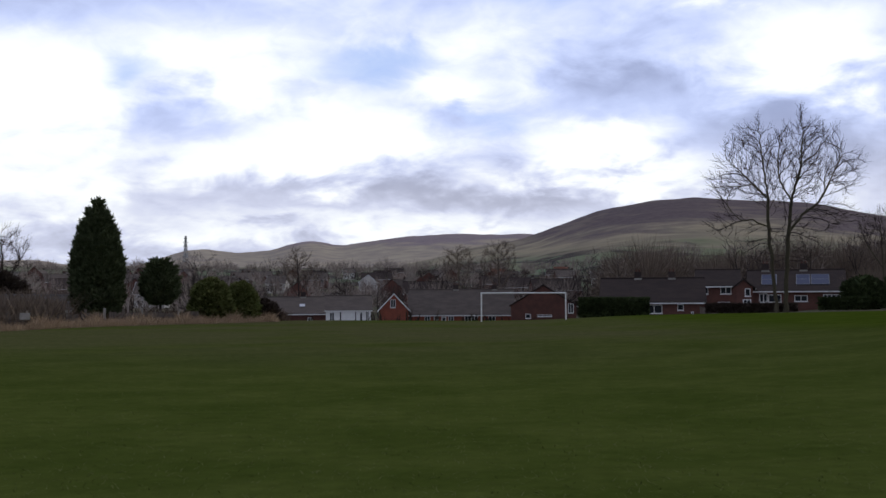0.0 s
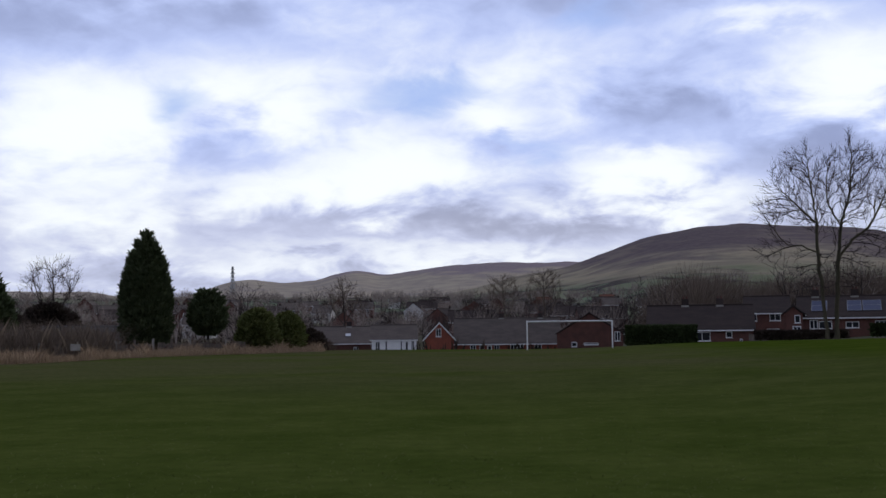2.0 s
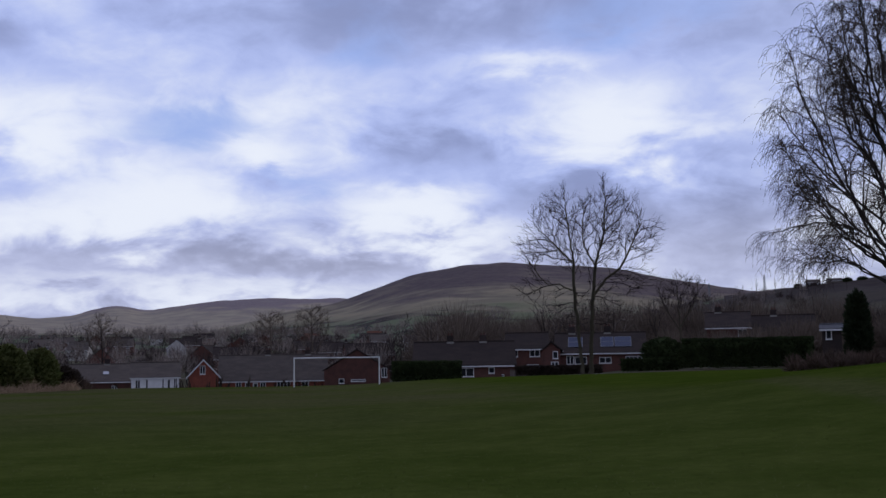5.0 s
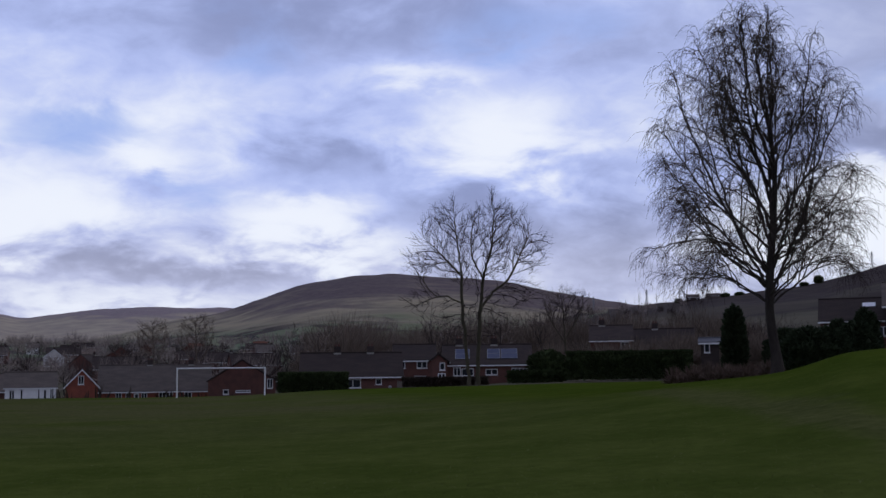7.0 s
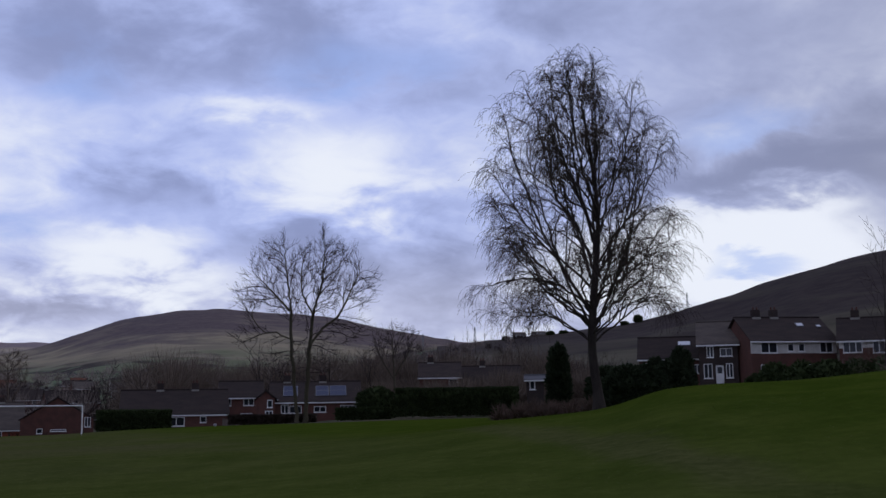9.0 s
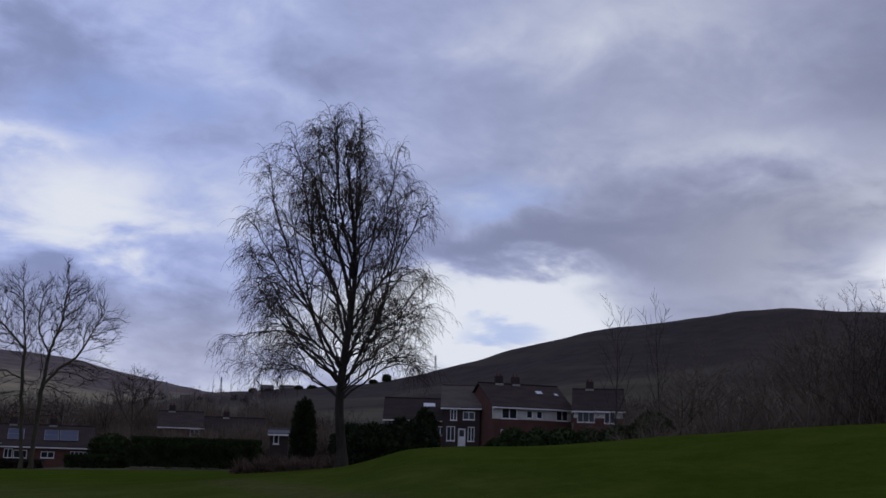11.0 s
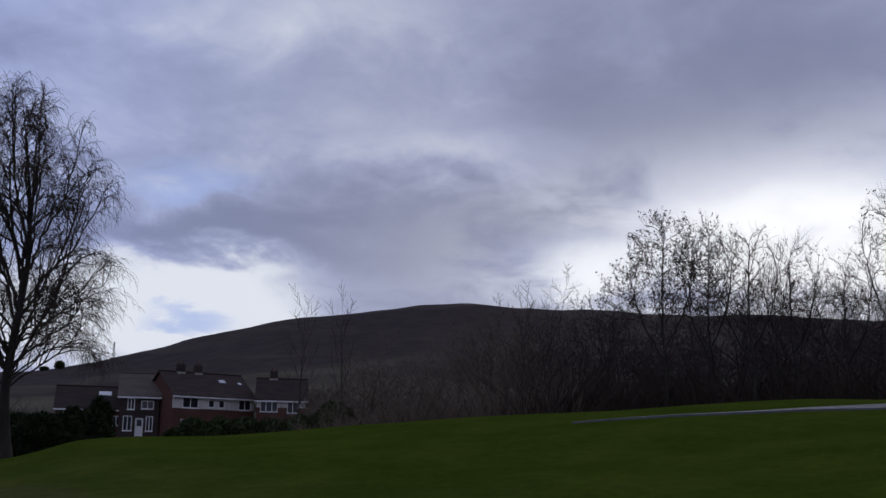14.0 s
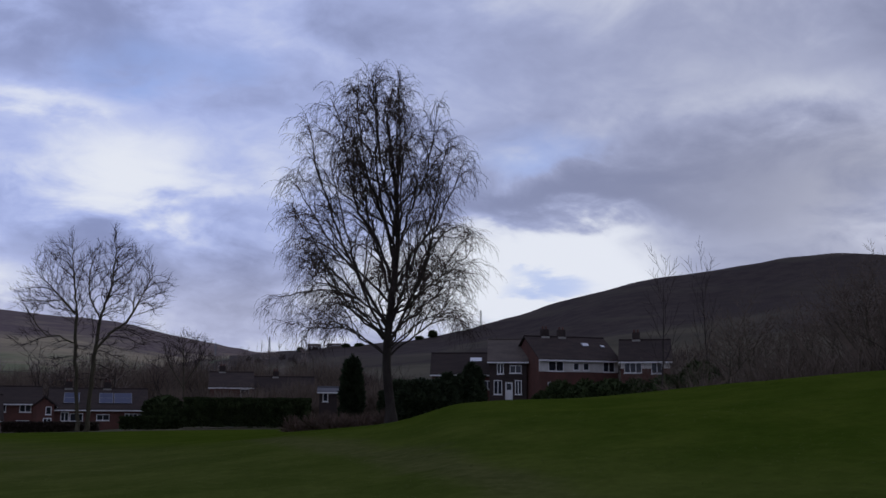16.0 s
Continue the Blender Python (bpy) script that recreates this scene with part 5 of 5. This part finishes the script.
thicket("dry_grass", "tall dry straw-coloured grass along the fence", 1, 6500, lambda g: edge_spot(g, -27, -8.5, 0, 6), lambda a, r, g: g.uniform(0.25, 1.0) * (1.0 if a < -22 else 0.6), 0.4, DRY, 0.016, "dry grass")
thicket("brown_scrub", "tangled leafless brown scrub behind the fence", 2, 8000, lambda g: edge_spot(g, -27, -19.0, 5, 20), lambda a, r, g: g.uniform(0.6, 2.9), 0.38, BROWN_WOOD, 0.011)
thicket("dry_grass", "rank tan dry grass and dead stems before the fence", 8, 3000, lambda g: edge_spot(g, -20.5, -8.8, 1.0, 5.2), lambda a, r, g: g.uniform(0.25, 0.75) + 0.55 * max(0.0, math.sin(a * 5.1) * math.sin(a * 2.3 + 1)), 0.36, DRY, 0.013, "dry grass")
thicket("brown_scrub", "low brown bramble at the field's edge", 3, 2600, lambda g: edge_spot(g, -20, -8, 5, 14), lambda a, r, g: g.uniform(0.4, 1.3), 0.4, BRAMBLE, 0.018)
def under_height(a, r, g):
    return float(np.interp(a, [44, 46, 50, 55, 62, 95], [0.8, 2.0, 3.8, 5.0, 5.8, 6.4])) * g.uniform(0.2, 1.0)


# Haze on the wood's left part is painted as paler brown undergrowth.
thicket("wood_undergrowth", "dense brown leafless undergrowth of the wood, paled as by haze", 5, 8000, lambda g: (g.uniform(44.0, 60.0), g.uniform(74, 120)), under_height, 0.45, BROWN_WOOD, 0.012, "undergrowth")
thicket("wood_undergrowth", "dense dark leafless undergrowth of the wood", 9, 14000, lambda g: (57.0 + 39 * g.random(), g.uniform(74, 120)), under_height, 0.45, SCRUB, 0.013, "undergrowth")
thicket("far_scrub", "brown hedgerows and scrub between the houses", 6, 3500, lambda g: (g.uniform(-26, 30), g.uniform(180, 560)), lambda a, r, g: g.uniform(0.8, 3.0), 0.3, SCRUB, 0.10)
thicket("slope_scrub", "brown leafless scrub on the slope beyond", 7, 2200, lambda g: (g.uniform(18, 46), g.uniform(190, 420)), lambda a, r, g: g.uniform(0.8, 3.2), 0.3, SCRUB, 0.10)



def far_canopy(name, label, seed, count, place, mat, size=(3.0, 5.0), shoots=85, category="trees"):
    """Crowns of leafless trees far off: fine shoots fanning out of each bole, joined into one mass."""
    rng = random.Random(seed)
    verts, faces = [], []
    for _ in range(count):
        az, r = place(rng)
        x, y = polar(az, r)
        foot = Vector((x, y, float(ground_height(x, y)) - 0.3))
        wide = rng.uniform(*size)
        tall = wide * rng.uniform(1.5, 2.1)
        fork = foot + Vector((0, 0, tall * 0.25))
        for k in range(shoots):
            out = Vector((rng.gauss(0, 1), rng.gauss(0, 1), rng.gauss(0.5, 0.8))).normalized()
            out = Vector((out.x * wide, out.y * wide, abs(out.z) * tall * 0.75))
            a, b = fork + out * rng.uniform(0.15, 0.75), fork + out
            b = b + Vector((rng.gauss(0, 0.5), rng.gauss(0, 0.5), rng.gauss(0.3, 0.4))) * (wide / 4)
            side = (b - a).orthogonal().normalized()
            side.rotate(Matrix.Rotation(rng.uniform(0, 6.28), 3, (b - a).normalized()))
            side *= 0.035 + 0.00013 * r
            i = len(verts)
            verts += [a - side, a + side, b]
            faces.append((i, i + 1, i + 2))
        i = len(verts)
        verts += [foot + Vector((-0.05 * wide, 0, 0)), foot + Vector((0.05 * wide, 0, 0)), fork + Vector((0.03 * wide, 0, wide * 0.5)), fork + Vector((-0.03 * wide, 0, wide * 0.5))]
        faces.append((i, i + 1, i + 2, i + 3))
    return tagged(mesh_object(name, verts, faces, mat), label, category, kind="stuff")


def town_spot(g):
    r = 235 + 620 * g.random() ** 1.3
    return g.uniform(-27, 28), r


far_canopy("far_woods", "grey-brown leafless trees filling the valley town", 11, 240, town_spot, TWIG)
far_canopy("far_woods", "grey leafless trees filling the valley town, paled for haze", 12, 420, town_spot, HAZY_TWIG)
far_canopy("slope_woods", "leafless trees on the slope behind the estate", 13, 215, lambda g: (g.uniform(12, 50), g.uniform(185, 420)), TWIG)
far_canopy("estate_woods", "dull brown leafless trees crowding behind the houses", 15, 150, lambda g: (g.uniform(8.5, 18.5), g.uniform(192, 330)), BROWN_WOOD, (2.6, 7.6), 340)
far_canopy("estate_woods", "tall dull brown leafless trees below the hill", 17, 150, lambda g: (g.uniform(18, 31.5), g.uniform(195, 310)), BROWN_WOOD, (3.0, 7.2), 340)
far_canopy("garden_scrub", "leafless brown garden trees and scrub behind the hedges", 18, 85, lambda g: (g.uniform(19.5, 32.0), g.uniform(124, 166)), BROWN_WOOD, (1.5, 2.9), 260)
far_canopy("bramble", "low purplish bramble mound beside the birch", 16, 70, lambda g: (g.triangular(26.8, 32.6, 30.2), g.uniform(70, 82)), BRAMBLE, (0.5, 0.85), 130, "scrub")
far_canopy("hill_foot_woods", "leafless woods along the foot of the hills, paled for haze", 14, 260, lambda g: (g.uniform(-26, 24), g.uniform(850, 1150)), HAZY_TWIG, (5.0, 8.0), 60)
# ---- fence, path, pylon, ridge farm and small things ----
fence = root("garden_fence", at(-19.0, 82.0, 0), "weathered timber fence with pale posts, partly broken", "fence")
rng = random.Random(9)
for k in range(60):
    az = -26.0 + 13.2 * k / 59
    r = float(np.interp(az, [-27, -22, -16, -9], [67, 72, 83, 96])) + 5.5
    x, y = polar(az, r)
    z = float(ground_height(x, y))
    local = fence.matrix_basis.inverted() @ pose(x, y, z, 0, 0, -az)
    tall = 0.85 + 0.18 * rng.random()
    if k % 4 == 0:
        post = box("post", (-0.09, 0.09, -0.09, 0.09, -0.3, tall + 0.25), CONCRETE if k % 8 == 0 else GREYWOOD, fence, bevel=0.01)
        post.matrix_basis = local
    if rng.random() < 0.85:
        for i in range(3):
            board = box("board", (0.02 + i * 0.165, 0.17 + i * 0.165, -0.02, 0.0, 0.03, tall - 0.1 * rng.random()), GREYWOOD, fence)
            board.matrix_basis = local @ pose(0.0, 0.0, 0.0, 0, rng.uniform(-2, 2), 0)
white_board = box("noticeboard", (-0.32, 0.32, -0.03, 0.0, 0.55, 1.0), CONCRETE, None, bevel=0.01)
white_board.matrix_basis = at(-20.75, 77.5, 0.05)
tagged(white_board, "small blank pale board leaning on the fence", "board")

# tarmac path over the bank
verts, faces = [], []
steps = 90
for k in range(steps + 1):
    f = k / steps
    az = 60.2 + 38 * f
    r = 31.2 + 2.6 * f
    for q in (0, 1):
        x, y = polar(az, r + q * (0.08 + 1.15 * min(1, f * 2.0)))
        verts.append((x, y, float(ground_height(x, y)) + 0.05))
for k in range(steps):
    a = 2 * k
    faces.append((a, a + 1, a + 3, a + 2))
low = len(verts)
verts += [(x, y, z - 0.12) for x, y, z in verts]
faces += [(a + low, b + low, c + low, d + low)[::-1] for a, b, c, d in faces]
for k in range(steps):
    a = 2 * k
    faces += [(a, a + 2, a + 2 + low, a + low), (a + 3, a + 1, a + 1 + low, a + 3 + low)]
tagged(mesh_object("path", verts, faces, TARMAC, smooth=False), "pale wet tarmac footpath across the grass bank", "path", kind="structure")


def pylon(m, label, tall, thick=1.0):
    """A lattice pylon: four legs, bracing and three cross arms."""
    p = root("pylon", m, label, "pylon")
    half = lambda z: 0.06 * tall * (1 - z / tall) ** 1.3 + 0.4 * thick
    levels = [0, 0.2, 0.38, 0.54, 0.68, 0.8, 0.9, 1.0]
    for sx, sy in ((1, 1), (1, -1), (-1, 1), (-1, -1)):
        v, f = [], []
        tube(v, f, [Vector((sx * half(k * tall), sy * half(k * tall), k * tall)) for k in levels], [0.22 * thick] * 8, 4)
        mesh_object("leg", v, f, STEEL, p)
    corners = [(1, 1), (-1, 1), (-1, -1), (1, -1)]
    for a, b in zip(levels, levels[1:]):
        ha, hb = half(a * tall), half(b * tall)
        for (ax, ay), (bx, by) in zip(corners, corners[1:] + corners[:1]):
            for low, high in ((Vector((ax * ha, ay * ha, a * tall)), Vector((bx * hb, by * hb, b * tall))), (Vector((bx * ha, by * ha, a * tall)), Vector((ax * hb, ay * hb, b * tall)))):
                v, f = [], []
                tube(v, f, [low, high], [0.14 * thick] * 2, 3)
                mesh_object("brace", v, f, STEEL, p)
    for z, w in ((0.70, 0.10), (0.81, 0.12), (0.92, 0.09)):
        v, f = [], []
        tube(v, f, [Vector((-w * tall, 0, z * tall)), Vector((0, 0, z * tall + 1.2)), Vector((w * tall, 0, z * tall))], [0.16 * thick, 0.4 * thick, 0.16 * thick], 4)
        tube(v, f, [Vector((-w * tall, 0, z * tall)), Vector((w * tall, 0, z * tall))], [0.16 * thick] * 2, 4)
        mesh_object("cross_arm", v, f, STEEL, p)
    return p


pylon(at(-13.15, 1150.0, float(ground_height(*polar(-13.15, 1150.0))) - 1, 55), "grey lattice electricity pylon before the hills", 38.0, 1.25)
for az in (23.3, 26.0, 36.9):
    pylon(at(az, 880.0, float(ground_height(*polar(az, 880.0))) - 1, 40), "slim far lattice pylon on the ridge", 13.0, 0.5)

# farm and trees on the near skyline
house("farmhouse", on_ground(28.3, 870.0, 10), "dark stone farmhouse on the skyline", 9.5, 6.5, 3.0, 2.2, wall=ROOF_BROWN, roof=ROOF, windows=[(-3.0, 1.4, 1.1, 1.1, 1), (3.0, 1.4, 1.1, 1.1, 1)])
house("barn", on_ground(29.3, 875.0, -5), "dark barn on the skyline", 11.0, 7.0, 2.2, 1.8, wall=GREYWOOD, roof=ROOF, category="barn")
for k, (az, h, w) in enumerate(((29.9, 3.4, 6.0), (30.6, 2.6, 7.0), (27.6, 2.8, 5.0), (34.4, 5.5, 6.5), (33.7, 2.6, 6.0))):
    evergreen("ridge_tree", on_ground(az, 872.0), "dark clump of trees on the skyline", 150 + k, h, w, PLUMP, HEDGE, 500, 1.0, group="clumps on the skyline")
for k, az in enumerate((25.6, 26.5, 24.9)):
    bare_tree("ridge_poplar", on_ground(az, 860.0), "tall narrow leafless tree on the skyline", 160 + k, 15.0 - 3 * k, 0.2, SLIM, twig=HAZY_TWIG, group="narrow trees on the skyline")

# rough turf on the nearer field and bank
rng = random.Random(31)
verts, faces = [], []
for _ in range(42000):
    az = rng.uniform(-30, 85)
    r = 7.5 + 40 * rng.random() ** 1.4
    x, y = polar(az, r)
    z = float(ground_height(x, y)) - 0.01
    h, a = rng.uniform(0.015, 0.045), rng.uniform(0, 6.28)
    wx, wy = 0.006 * math.cos(a), 0.006 * math.sin(a)
    lx, ly = rng.gauss(0, 0.06), rng.gauss(0, 0.06)
    i = len(verts)
    verts += [(x - wx, y - wy, z), (x + wx, y + wy, z), (x + lx, y + ly, z + h)]
    faces.append((i, i + 1, i + 2))
tagged(mesh_object("grass", verts, faces, BLADE), "short green turf blades", "grass", kind="stuff")


# a silver car by the houses
def car(m, label):
    c = root("car", m, label, "car")
    side = [(-2.0, 0.35), (-2.05, 0.75), (-1.75, 0.95), (-1.0, 1.0), (-0.45, 1.42), (0.85, 1.46), (1.5, 1.05), (1.95, 0.95), (2.05, 0.4)]
    bm = bmesh.new()
    rings = [[bm.verts.new((x, y * (0.82 if z > 1.1 else 1), z)) for x, z in side] for y in (-0.85, 0.85)]
    bm.faces.new(rings[0]), bm.faces.new(rings[1][::-1])
    for i in range(len(side)):
        j = (i + 1) % len(side)
        bm.faces.new((rings[0][i], rings[1][i], rings[1][j], rings[0][j]))
    bmesh.ops.recalc_face_normals(bm, faces=bm.faces[:])
    bmesh.ops.bevel(bm, geom=bm.edges[:], offset=0.05, segments=2, affect="EDGES")
    part("body", bm, CARPAINT, c)
    box("side_window", (-0.55, 0.95, -0.815, -0.755, 1.03, 1.36), PANE, c)
    for x in (-1.3, 1.3):
        for y in (-0.8, 0.8):
            v, f = [], []
            tube(v, f, [Vector((x, y - 0.1, 0.31)), Vector((x, y + 0.1, 0.31))], [0.31, 0.31], 14)
            f.append(tuple(range(14))[::-1]), f.append(tuple(range(14, 28)))
            mesh_object("tyre", v, f, RUBBER, c)


car(at(14.85, 146.0, float(ground_height(*polar(14.85, 146.0))), 15), "silver car parked beside the brick house")
car(at(39.3, 124.0, float(ground_height(*polar(39.3, 124.0))), -10), "silver car parked before the estate houses")

# boarded fence and drainpipe between the bungalow and the brick house
yard = root("yard_fence", at(13.9, 146.0, float(ground_height(*polar(13.9, 146.0)))), "low dark timber fence between two houses", "fence")
for k in range(24):
    box("board", (-2.0 + k * 0.17, -1.85 + k * 0.17, -0.02, 0.0, 0.0, 1.15 + 0.05 * math.sin(k * 2.1)), GREYWOOD, yard)
for k in range(3):
    box("post", (-2.05 + k * 2.0, -1.95 + k * 2.0, 0.01, 0.11, -0.2, 1.3), GREYWOOD, yard)
litter = box("paper_scrap", (-0.09, 0.09, -0.06, 0.06, 0.0, 0.02), WHITE, None)
litter.matrix_basis = on_ground(60.3, 16.5, 30)
tagged(litter, "small crumpled white paper scrap on the grass", "litter")
